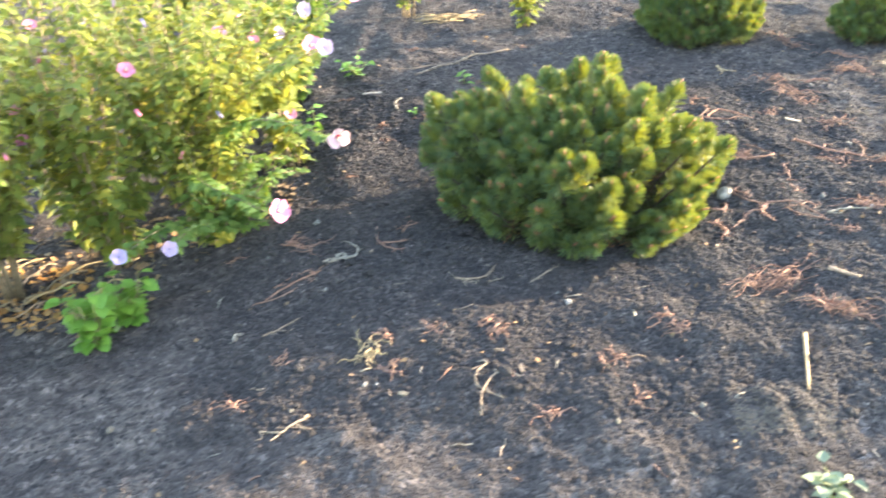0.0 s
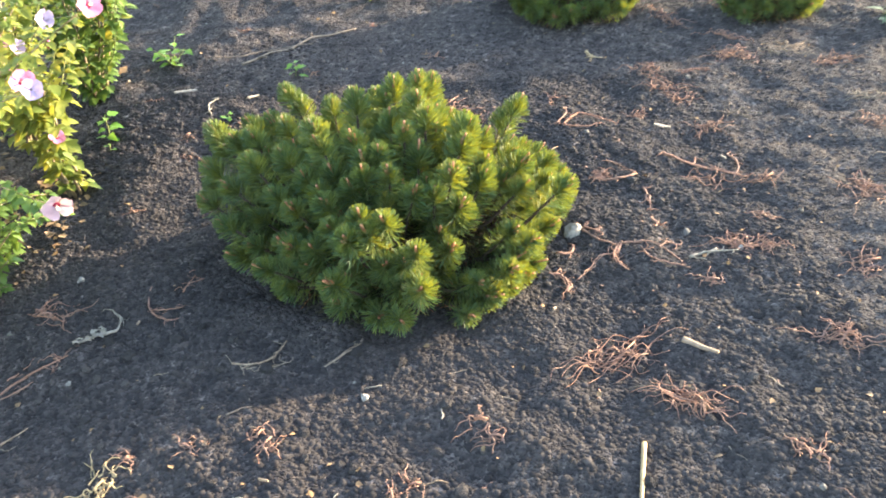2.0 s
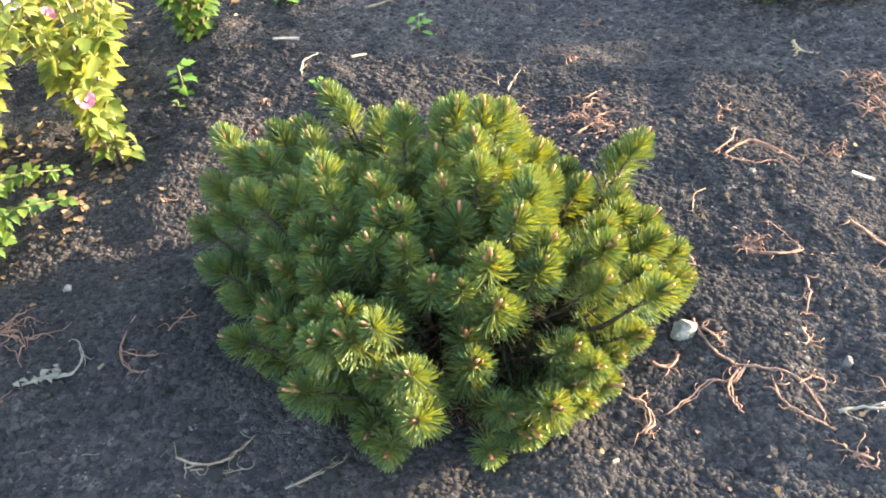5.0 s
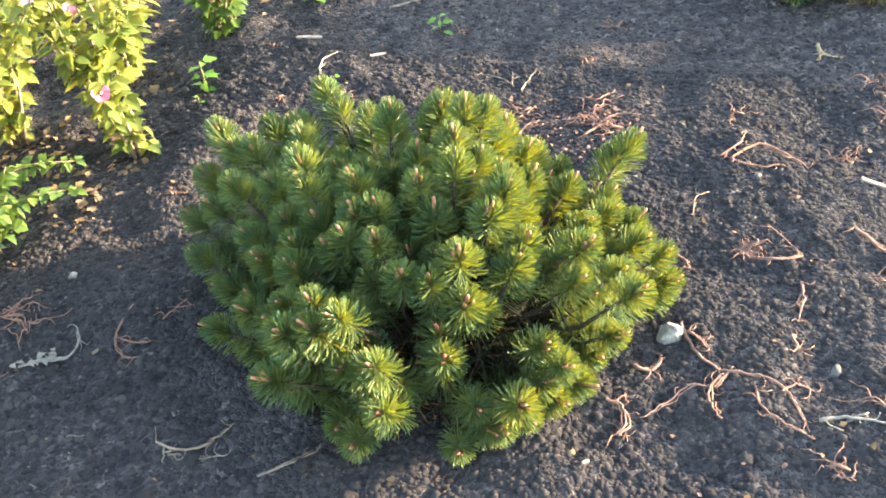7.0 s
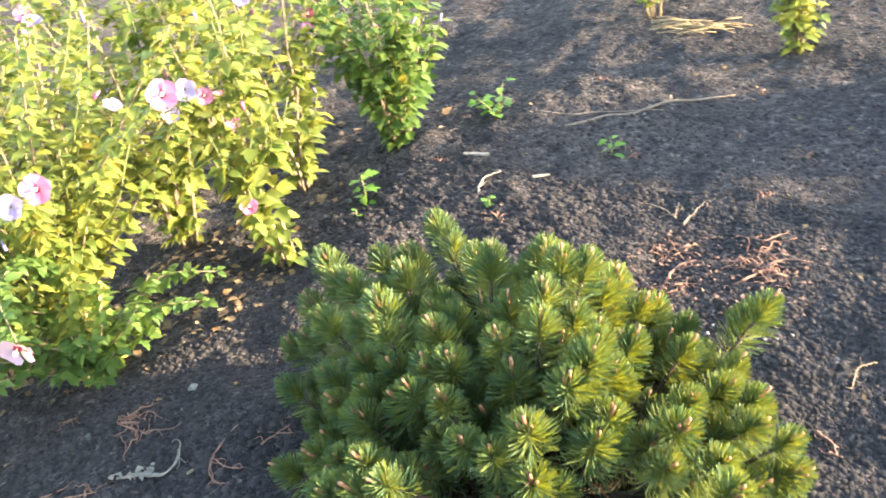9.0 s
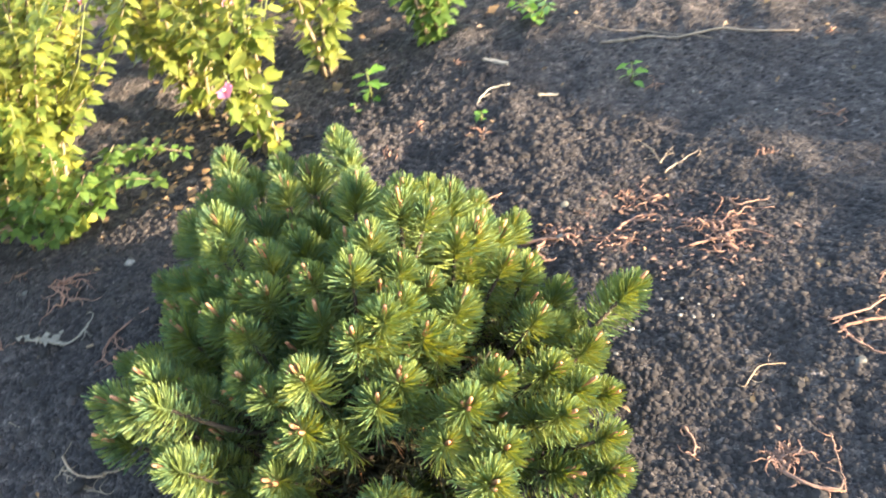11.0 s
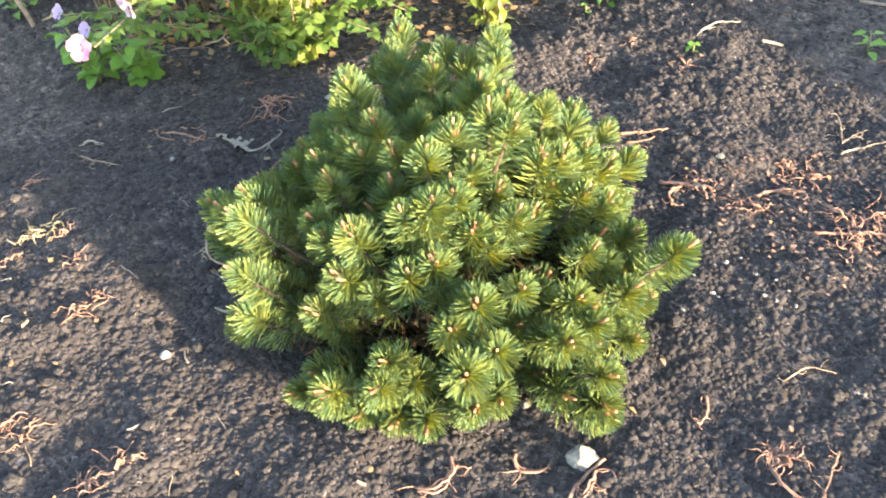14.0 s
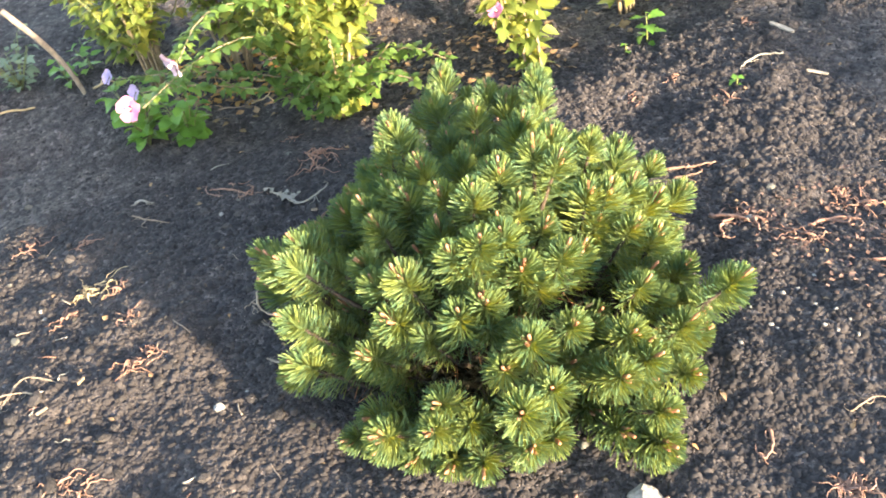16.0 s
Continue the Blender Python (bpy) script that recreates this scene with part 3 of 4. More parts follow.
LEAF_MESH = [blade_mesh(i, LEAF) for i in range(len(BLADES))]
WEED_MESH = [blade_mesh(i, WEED) for i in range(len(BLADES))]
MALLOW_MESH = [Geo().add(*leaf_blade(3, f, d, w)).mesh("leaf", WEED) for f, d, w in ((0.25, 0.2, 0.1), (0.15, 0.35, -0.1), (0.35, 0.1, 0.0), (0.1, 0.25, 0.2), (0.3, 0.4, 0.1))]
SILVER_MESH = [blade_mesh(i, SILVER) for i in range(len(BLADES))]


def leaf_pose(p, away, size, rnd, sag=0.5):
    """A blade that grows from p the way it is led, its face more or less to the sky."""
    x = (Vector(away) + Vector((rnd.uniform(-0.4, 0.4), rnd.uniform(-0.4, 0.4), -sag * rnd.uniform(0.2, 1.3)))).normalized()
    up = Vector((rnd.uniform(-0.5, 0.5), rnd.uniform(-0.5, 0.5), 1)).normalized()
    y = up.cross(x).normalized()
    z = x.cross(y)
    m = Matrix((x, y, z)).transposed().to_4x4()
    return Matrix.Translation(Vector(p) + x * 0.3 * size) @ m @ Matrix.Scale(size, 4)


def flower_meshes(seed, material):
    rnd = random.Random(seed)
    geo = Geo()
    for k in range(5):
        a = k * 1.2566 + rnd.uniform(-0.1, 0.1)
        rows = []
        for u, w in ((0.1, 0.10), (0.35, 0.28), (0.65, 0.47), (0.88, 0.45), (1.0, 0.2)):
            cup = 0.62 * u - 0.2 * u * u + 0.05 * rnd.uniform(-1, 1)
            rows.append([(u * 0.92, -w, cup + 0.06 * rnd.uniform(-1, 1)), (u, 0, cup - 0.04), (u * 0.92, w, cup + 0.1 + 0.06 * rnd.uniform(-1, 1))])
        rot = Matrix.Rotation(a, 3, "Z")
        verts = [rot @ Vector(p) for row in rows for p in row]
        faces = [(3 * i + j, 3 * i + 3 + j, 3 * i + 4 + j, 3 * i + 1 + j) for i in range(4) for j in range(2)]
        geo.add(verts, faces)
    return geo.mesh("flower", material)


FLOWER = [flower_meshes(1, PETAL), flower_meshes(2, PETAL), flower_meshes(3, PETAL_BLUE), flower_meshes(4, PETAL_PALE)]
heart = Geo()
heart.tube([(0, 0, -0.02), (0, 0, 0.09), (0, 0, 0.16)], 0.13, 0.24, 10)
HEART_MESH = heart.mesh("flower_heart", HEART)
pistil = Geo()
pistil.tube([(0, 0, 0.05), (0.01, 0.01, 0.35), (0.03, 0.02, 0.62)], 0.05, 0.03, 6)
for k in range(14):
    a = k * 2.4
    pistil.tube([(0, 0, 0.3 + 0.02 * k), (0.12 * math.cos(a), 0.12 * math.sin(a), 0.34 + 0.02 * k)], 0.02, 0.03, 4)
STAMEN_MESH = pistil.mesh("stamen", STAMEN)
calyx = Geo()
for k in range(5):
    a = k * 1.2566
    c, s = math.cos(a), math.sin(a)
    calyx.add([(0, 0, -0.3), (0.22 * c - 0.12 * s, 0.22 * s + 0.12 * c, -0.05), (0.36 * c, 0.36 * s, 0.2), (0.22 * c + 0.12 * s, 0.22 * s - 0.12 * c, -0.05), (0.1 * c, 0.1 * s, -0.12)],
              [(0, 1, 2, 3), (0, 4, 1), (4, 2, 1), (4, 3, 2), (0, 3, 4)])
CALYX_MESH = calyx.mesh("calyx", GREENSTEM)
budg = Geo()
budg.tube([(0, 0, -0.3), (0, 0, 0.1), (0, 0, 0.5), (0.03, 0.02, 0.9)], 0.16, 0.10, 7)
BUDFLOWER = [budg.mesh("flower_bud", GREENSTEM), Geo().tube([(0, 0, -0.2), (0.02, 0, 0.4), (0, 0.03, 1.0)], 0.22, 0.16, 7).mesh("spent_flower", PETAL_BLUE),
             Geo().tube([(0, 0, -0.2), (0.02, 0, 0.4), (0, 0.03, 0.9)], 0.22, 0.2, 7).mesh("spent_flower", PETAL)]


def bloom(parent, p, way, size, kind=0):
    ob = part("flower", FLOWER[kind], parent, ("pink five-petalled flower", "pink five-petalled flower", "lilac-blue flower", "pale lilac drooping flower")[kind], aim(p, way, 0.4, size))
    if kind != 2:
        part("flower_heart", HEART_MESH, ob, "dark red flower heart")
        part("stamen", STAMEN_MESH, ob, "pale yellow stamen column")
    part("calyx", CALYX_MESH, ob, "green calyx")
    return ob


def joined_leaves(poses, blades, material):
    vs, fs, n = [], [], 0
    for m, b in poses:
        v, f = blades[b]
        a = np.array(m)
        vs.append(v @ a[:3, :3].T + a[:3, 3])
        fs += [tuple(i + n for i in face) for face in f]
        n += len(v)
    me = bpy.data.meshes.new("leaves")
    me.from_pydata(np.concatenate(vs).tolist(), [], fs)
    me.polygons.foreach_set("use_smooth", [True] * len(me.polygons))
    me.materials.append(material)
    me.update()
    return me


def hibiscus(label, at, height, spread, stems, seed, leaf=0.041, lean=(0, 0), single=90, gap=0.0155, blooms=3, low=0.06, extra=(), upper=(), flowers=(), green=False):
    """Upright stems with side shoots; extra: branches led through given places; flowers: (place, way, size, kind)."""
    rnd = random.Random(seed)
    base = Vector((at[0], at[1], gz(at[0], at[1]) - 0.004))
    bush = thing("hibiscus_shrub", label, "shrub", base, group="hibiscus hedge")
    lines = []
    for i in range(stems):
        a = 6.283 * i / stems + rnd.uniform(-0.5, 0.5)
        out = spread * rnd.uniform(0.35, 1.0)
        h = height * rnd.uniform(0.72, 1.05)
        foot = Vector((math.cos(a), math.sin(a), 0)) * rnd.uniform(0.005, 0.03)
        top = Vector((math.cos(a) * out + lean[0], math.sin(a) * out + lean[1], h))
        pts = []
        for k in range(7):
            u = k / 6
            p = foot.lerp(top, u)
            side = Vector((math.cos(a), math.sin(a), 0)) * out * 0.35 * (u * u - u)
            pts.append(p + side + Vector((rnd.uniform(-1, 1), rnd.uniform(-1, 1), 0)) * 0.008 * (0 < k))
        lines.append((pts, 0.0048, 0.0014))
        for _ in range(3 if height > 0.45 else 2):
            u = rnd.uniform(0.15, 0.75)
            k = int(u * 6)
            p = pts[k].lerp(pts[k + 1], u * 6 - k)
            b = a + rnd.uniform(-1.6, 1.6)
            ln = height * rnd.uniform(0.22, 0.42)
            q = p + Vector((math.cos(b) * 0.5, math.sin(b) * 0.5, 0.8)).normalized() * ln
            lines.append(([p, p.lerp(q, 0.4) + Vector((math.cos(b), math.sin(b), 0)) * 0.02, q], 0.0022, 0.0010))
    for pts in extra:
        lines.append((eased([Vector(p) - base for p in pts], 3), 0.0026, 0.0010))
    for pts in upper:
        lines.append((eased([Vector(p) - base for p in pts], 3), 0.0032, 0.0010))
    poses, low_poses = [], []
    for pts, r0, r1 in lines:
        geo = Geo()
        geo.tube(pts, r0, r1, 5)
        part("stem", geo.mesh("stem", STEM if r0 > 0.0025 else GREENSTEM), bush, "pale brown woody stem" if r0 > 0.0025 else "thin green side shoot")
        total = sum((pts[k + 1] - pts[k]).length for k in range(len(pts) - 1))
        s, turn = rnd.uniform(0, gap), rnd.uniform(0, 6.28)
        while s < total:
            acc = 0
            for k in range(len(pts) - 1):
                seg = (pts[k + 1] - pts[k]).length
                if acc + seg >= s:
                    p = pts[k].lerp(pts[k + 1], (s - acc) / seg)
                    break
                acc += seg
            turn += 2.4 + rnd.uniform(-0.5, 0.5)
            if p.z > low:
                size = leaf * rnd.uniform(0.6, 1.2) * (1.0 - 0.25 * s / total)
                for _ in range(2 if rnd.random() < 0.6 else 1):
                    d = turn + rnd.uniform(-0.8, 0.8)
                    (low_poses if r0 == 0.0026 else poses).append((leaf_pose(p, (math.cos(d), math.sin(d), 0.25), size, rnd), rnd.randrange(len(BLADES))))
            s += gap * rnd.uniform(0.6, 1.4) * (0.55 if 0.0024 < r0 < 0.0040 else 1.0)
    rnd.shuffle(poses)
    for m, b in poses[:single]:
        part("leaf", LEAF_MESH[b], bush, m=m)
    if poses[single:]:
        part("leaves", joined_leaves(poses[single:], BLADES, LEAF_GREEN if green else LEAF_ISLE), bush, "toothed green leaves" if green else "toothed yellow-green leaves", kind="stuff")
    # low branches take the darker green: the pine's shadow, painted into their leaves
    if low_poses:
        part("low_leaves", joined_leaves(low_poses, BLADES, LEAF_GREEN), bush, "small leaves on trailing branches, coloured dark for pine shade", kind="stuff")
    ends = [pts for pts, *_ in lines[: len(lines) - len(extra) - len(upper)]]
    rnd.shuffle(ends)
    for i, pts in enumerate(ends[:blooms]):
        p = pts[-1]
        way = ((pts[-1] - pts[-2]).normalized() + Vector((0.5, -0.4, 0))).normalized()
        bloom(bush, p, way, rnd.uniform(0.016, 0.022), rnd.choice((0, 1, 1, 2)))
    for pts in ends[blooms: blooms * 4]:
        k = rnd.randrange(3)
        u = rnd.uniform(0.7, 1.0)
        p = pts[-2].lerp(pts[-1], u) + Vector((rnd.uniform(-1, 1), rnd.uniform(-1, 1), 0.5)) * 0.014
        part("spent_flower" if k else "flower_bud", BUDFLOWER[k], bush, ("green flower bud", "rolled-up lilac spent flower", "rolled-up pink spent flower")[k],
             aim(p, (rnd.uniform(-1, 1), rnd.uniform(-1, 1), 1), 0, 0.018))
    for p, way, size, kind in flowers:
        bloom(bush, Vector(p) - base, way, size, kind)
    return bush


HEDGE = "leafy yellow-green hibiscus shrub with pink flowers"
hibiscus("hibiscus shrub with arching side branches and pink flowers", (-1.03, -0.185), 0.76, 0.25, 17, 41, leaf=0.032, single=220, low=0.012, blooms=5, lean=(-0.06, 0.02), gap=0.0105,
         extra=[[(-1.02, -0.17, 0.10), (-1.02, -0.32, 0.22), (-0.93, -0.47, 0.25), (-0.77, -0.61, 0.25)],
                [(-1.0, -0.16, 0.16), (-0.92, -0.28, 0.33), (-0.78, -0.43, 0.40), (-0.64, -0.505, 0.385)],
                [(-1.02, -0.20, 0.05), (-1.0, -0.35, 0.10), (-1.0, -0.50, 0.16), (-1.01, -0.62, 0.175)], [(-1.06, -0.24, 0.06), (-1.09, -0.45, 0.14), (-1.11, -0.67, 0.18)],
                [(-1.0, -0.15, 0.05), (-0.90, -0.10, 0.11), (-0.82, -0.03, 0.10)],
                [(-1.02, -0.12, 0.05), (-0.96, -0.02, 0.12), (-0.88, 0.06, 0.10)], [(-1.0, -0.2, 0.04), (-0.93, -0.24, 0.12), (-0.88, -0.27, 0.13)]]
         + [[(-1.0, -0.19, 0.03), (-1.0 + r * 0.6 * math.cos(a), -0.19 + r * 0.6 * math.sin(a), h * 0.6), (-1.0 + r * math.cos(a), -0.19 + r * math.sin(a), h)]
            for a, r, h in ((-0.3, 0.13, 0.10), (0.2, 0.15, 0.17), (0.7, 0.13, 0.08), (1.2, 0.15, 0.15), (-0.8, 0.12, 0.16), (-1.3, 0.14, 0.09), (-1.8, 0.15, 0.18), (2.2, 0.12, 0.12), (0.0, 0.10, 0.22), (-0.6, 0.16, 0.07))],
         upper=[[(-1.0, -0.19, 0.20), (-0.86, -0.28, 0.42), (-0.70, -0.35, 0.54)], [(-1.0, -0.20, 0.25), (-0.83, -0.32, 0.46), (-0.66, -0.42, 0.555)],
                [(-1.0, -0.17, 0.20), (-0.82, -0.16, 0.46), (-0.63, -0.15, 0.60)], [(-0.98, -0.20, 0.35), (-0.82, -0.25, 0.60), (-0.72, -0.28, 0.74)],
                [(-0.98, -0.15, 0.30), (-0.84, -0.05, 0.52), (-0.74, 0.02, 0.66)], [(-0.99, -0.12, 0.20), (-0.88, 0.0, 0.38), (-0.775, 0.03, 0.525)],
                [(-1.0, -0.22, 0.28), (-0.92, -0.36, 0.50), (-0.84, -0.44, 0.66)]],
         flowers=[((-0.686, -0.357, 0.55), (0.6, -0.7, 0.3), 0.025, 0), ((-0.643, -0.428, 0.565), (0.5, -0.7, 0.4), 0.020, 2), ((-0.608, -0.147, 0.615), (0.6, -0.6, 0.3), 0.026, 1),
                  ((-0.767, 0.029, 0.534), (0.7, -0.6, 0.2), 0.022, 2), ((-0.845, 0.045, 0.47), (0.7, -0.6, 0.3), 0.018, 2), ((-0.752, -0.63, 0.265), (0.75, -0.5, 0.35), 0.028, 0), ((-0.62, -0.515, 0.39), (0.35, -0.75, -0.25), 0.028, 3), ((-1.008, -0.63, 0.18), (0.5, -0.6, 0.4), 0.019, 2), ((-1.105, -0.68, 0.19), (0.4, -0.6, 0.5), 0.019, 2)])
hibiscus(HEDGE, (-1.30, 0.33), 0.85, 0.28, 10, 42, single=150, low=0.05, leaf=0.042)
hibiscus("slender leaning hibiscus shrub with yellow-green leaves", (-0.89, 0.27), 0.66, 0.12, 6, 43, single=110, leaf=0.046, gap=0.015, lean=(-0.16, 0.06), low=0.04, blooms=2,
         flowers=[((-0.963, 0.236, 0.414), (0.7, -0.6, 0.2), 0.020, 1), ((-1.014, 0.338, 0.295), (0.7, -0.6, 0.3), 0.018, 0), ((-1.08, 0.333, 0.35), (0.6, -0.6, 0.4), 0.018, 2)])
hibiscus("slender hibiscus shrub with hanging yellow-green leaves", (-1.14, 0.64), 0.62, 0.14, 6, 44, single=60, leaf=0.045)
hibiscus("dense hibiscus shrub with darker green leaves", (-0.99, 0.90), 0.62, 0.22, 11, 45, single=110, gap=0.013, low=0.03, green=True)
hibiscus(HEDGE, (-0.64, 1.86), 0.50, 0.14, 5, 46, single=40, blooms=1)
hibiscus(HEDGE, (-0.12, 1.66), 0.42, 0.12, 6, 47, single=40, blooms=0, low=0.02)
hibiscus(HEDGE, (-1.30, -0.22), 0.72, 0.22, 9, 53, single=60, low=0.05, gap=0.0125)
hibiscus(HEDGE, (-1.58, -0.60), 0.85, 0.24, 10, 48, single=80, low=0.17, gap=0.0145)
hibiscus(HEDGE, (-1.54, -0.36), 0.80, 0.22, 10, 49, single=60, low=0.14, gap=0.0145)
hibiscus("low leafy hibiscus shrub at the back of the hedge", (-1.84, -0.66), 0.34, 0.17, 9, 54, single=60, low=0.02, gap=0.013, blooms=0)
hibiscus(HEDGE, (-1.46, -0.06), 0.85, 0.24, 10, 50, single=50, low=0.02, gap=0.020)
hibiscus(HEDGE, (-1.72, 0.45), 0.95, 0.26, 8, 51, single=30, gap=0.020)
hibiscus(HEDGE, (-1.62, 0.95), 0.95, 0.28, 8, 52, single=30, gap=0.020)


# ---- litter on the soil ----
def on_ground(x, y, lift=0.0):
    return Vector((x, y, float(ground_height(x, y)) + lift))


def wander(a, b, n, sway, rnd, lift=0.004, arch=0.0):
    """A crooked line over the soil from a to b."""
    a, b = Vector((*a, 0)), Vector((*b, 0))
    side = Vector((-(b - a).y, (b - a).x, 0)).normalized()
    pts = []
    for k in range(n + 1):
        u = k / n
        p = a.lerp(b, u) + side * rnd.uniform(-sway, sway) * math.sin(math.pi * min(1, u + 0.12))
        pts.append(on_ground(p.x, p.y, lift + arch * math.sin(math.pi * u) * rnd.uniform(0.3, 1)))
    return pts


def local(pts, base):
    return [p - base for p in pts]


def twig(name, label, category, a, b, r, seed, material=None, sway=0.012, n=6, forks=0, arch=0.01, sides=6):
    rnd = random.Random(seed)
    pts = wander(a, b, n, sway, rnd, r * 0.9, arch)
    base = pts[0].copy()
    geo = Geo()
    geo.tube(eased(local(pts, base), 4), r, r * 0.55, sides)
    ob = thing(name, label, category, base, geo.mesh(name, material or TWIG), group="dry twigs on the soil")
    for _ in range(forks):
        k = rnd.randrange(1, n)
        d = (pts[k] - pts[k - 1]).normalized()
        d.rotate(Matrix.Rotation(rnd.choice((-1, 1)) * rnd.uniform(0.5, 1.1), 3, "Z"))
        q = pts[k] + d * rnd.uniform(0.02, 0.05)
        g = Geo()
        g.tube(local([pts[k], pts[k].lerp(q, 0.5) + Vector((0, 0, 0.008)), on_ground(q.x, q.y, 0.006)], base), r * 0.6, r * 0.3, 5)
        part("side_twig", g.mesh("side_twig", material or TWIG), ob)
    return ob


def root_clump(label, at, size, count, seed, r=0.0019, material=None, squash=1.0, turn=0.0, category="dry root"):
    """A tangle of dried weed roots: crooked strands out of one stump, each its own piece."""
    rnd = random.Random(seed)
    base = on_ground(at[0], at[1], 0.004)
    mat = material or ROOT
    stump = Geo()
    q = Vector((rnd.uniform(-1, 1), rnd.uniform(-1, 1), 0.2)).normalized() * size * 0.35
    stump.tube([-q * 0.6, Vector((0, 0, 0.004)), q], r * 1.7, r * 1.1, 6)
    ob = thing("dried_weed_root", label, category, base, stump.mesh("dried_weed_root", mat), group="dried weed roots")
    for i in range(count):
        f = rnd.uniform(0, 6.283)
        ln = size * rnd.uniform(0.45, 1.1)
        p = Vector((rnd.uniform(-1, 1), rnd.uniform(-1, 1), 0)) * size * 0.42
        pts = []
        for k in range(6):
            x, y = p.x * math.cos(turn) - p.y * squash * math.sin(turn), p.x * math.sin(turn) + p.y * squash * math.cos(turn)
            g = on_ground(at[0] + x, at[1] + y, r) - base
            pts.append(Vector((x, y, g.z + abs(rnd.gauss(0, 0.30)) * size * 0.35 * (0.3 + 0.7 * math.sin(k * 0.62)))))
            f += rnd.uniform(-0.75, 0.75)
            p = p + Vector((math.cos(f), math.sin(f), 0)) * ln / 5
        g = Geo()
        g.tube(eased(pts), r * rnd.uniform(0.6, 1.1), r * 0.35, 5)
        part("root_strand", g.mesh("root_strand", mat), ob)
    return ob


def stone(name, label, at, size, seed, material, flat=0.75, group=""):
    """A broken stone: a lump cut by random planes, its faces pitted."""
    rnd = random.Random(seed)
    bm = bmesh.new()
    bmesh.ops.create_icosphere(bm, subdivisions=4 if size > 0.02 else 2, radius=1.0)
    cuts = [(Vector((rnd.uniform(-1, 1), rnd.uniform(-1, 1), rnd.uniform(-0.6, 1))).normalized(), rnd.uniform(0.55, 0.78)) for _ in range(11)]
    wide = rnd.uniform(0.74, 0.86)
    for v in bm.verts:
        for c, limit in cuts:
            over = v.co.dot(c) - limit
            if over > 0:
                v.co -= c * over * 0.96
        v.co *= 1 + 0.10 * noise.noise(v.co * 2.3 + Vector((seed, 0, 0))) + 0.045 * noise.noise(v.co * 7 + Vector((0, seed, 0))) + 0.02 * noise.noise(v.co * 17)
        v.co = Vector((v.co.x * size, v.co.y * size * wide, v.co.z * size * flat))
    me = bpy.data.meshes.new(name)
    bm.to_mesh(me)
    bm.free()
    me.materials.append(material)
    ob = thing(name, label, "stone", on_ground(at[0], at[1], size * flat * 0.40), me, group)
    ob.rotation_euler = (rnd.uniform(-0.3, 0.3), rnd.uniform(-0.3, 0.3), rnd.uniform(0, 6.28))
    return ob


def chip(label, a, b, width, seed, material=None):
    """A flat splinter of bleached wood, chamfered."""
    rnd = random.Random(seed)
    pa, pb = on_ground(*a, 0.006), on_ground(*b, 0.006)
    d = (pb - pa)
    m = Vector((d.x, d.y, d.z)).to_track_quat("X", "Z").to_matrix().to_4x4()
    ln, geo = d.length, Geo()
    rows = []
    for u in (0, 0.08, 0.5, 0.92, 1.0):
        w = width * (0.55 if u in (0, 1.0) else rnd.uniform(0.85, 1.1))
        z = 0.0035 * rnd.uniform(0.7, 1.1)
        rows.append([(u * ln, -w / 2, 0), (u * ln, -w / 2.6, z), (u * ln, w / 2.6, z * 0.9), (u * ln, w / 2, 0), (u * ln, 0, -0.003)])
    verts = [p for row in rows for p in row]
    faces = [(5 * i + j, 5 * i + (j + 1) % 5, 5 * i + 5 + (j + 1) % 5, 5 * i + 5 + j) for i in range(4) for j in range(5)] + [(4, 3, 2, 1, 0), (20, 21, 22, 23, 24)]
    geo.add(verts, faces)
    ob = thing("wood_chip", label, "wood chip", pa, geo.mesh("wood_chip", material or PALE, False), group="bleached wood chips")
    ob.matrix_basis = Matrix.Translation(pa) @ m
    return ob


def seedling(label, at, height, leaves, size, seed, meshes=None, name="weed", category="weed", spread=0.55):
    rnd = random.Random(seed)
    base = on_ground(at[0], at[1], -0.002)
    ob = thing(name, label, category, base, group="young weeds")
    k = max(1, leaves // 6)
    for s in range(k):
        a = 6.283 * s / k + rnd.uniform(-0.5, 0.5)
        top = Vector((math.cos(a) * height * spread * (k > 1), math.sin(a) * height * spread * (k > 1), height * rnd.uniform(0.65, 1.0)))
        g = Geo()
        g.tube([(0, 0, 0), top * 0.5 + Vector((0.003, 0, 0.006)), top], 0.0022, 0.0012, 5)
        part("stem", g.mesh("stem", GREENSTEM), ob)
        for i in range(leaves // k):
            u = (i + 1) / (leaves // k)
            d = i * 2.4 + a
            part("leaf", (meshes or WEED_MESH)[rnd.randrange(5)], ob, m=leaf_pose(top * u, (math.cos(d), math.sin(d), 0.35), size * rnd.uniform(0.7, 1.2), rnd, 0.35))
    return ob


# stones
stone("stone", "pale grey-white broken stone lying beside the pine", (0.347, -0.088), 0.027, 3, STONE, 0.8)
for i, (x, y, r) in enumerate(((-0.117, -0.622, 0.0115), (-0.76, -0.172, 0.012), (-0.687, -0.533, 0.007), (0.705, -0.205, 0.011), (-0.555, -0.915, 0.008), (-0.53, -0.91, 0.006))):
    stone("pebble", "small rounded white pebble on dark soil", (x, y), r, 20 + i, STONE, 0.75, "white pebbles")
rnd = random.Random(77)
for i in range(34):
    stone("pebble", "small grey pebble half sunk in soil", (rnd.uniform(-1.1, 1.0), rnd.uniform(-1.15, 0.9)), rnd.uniform(0.005, 0.013), 100 + i, PEBBLE, 0.7, "grey pebbles")
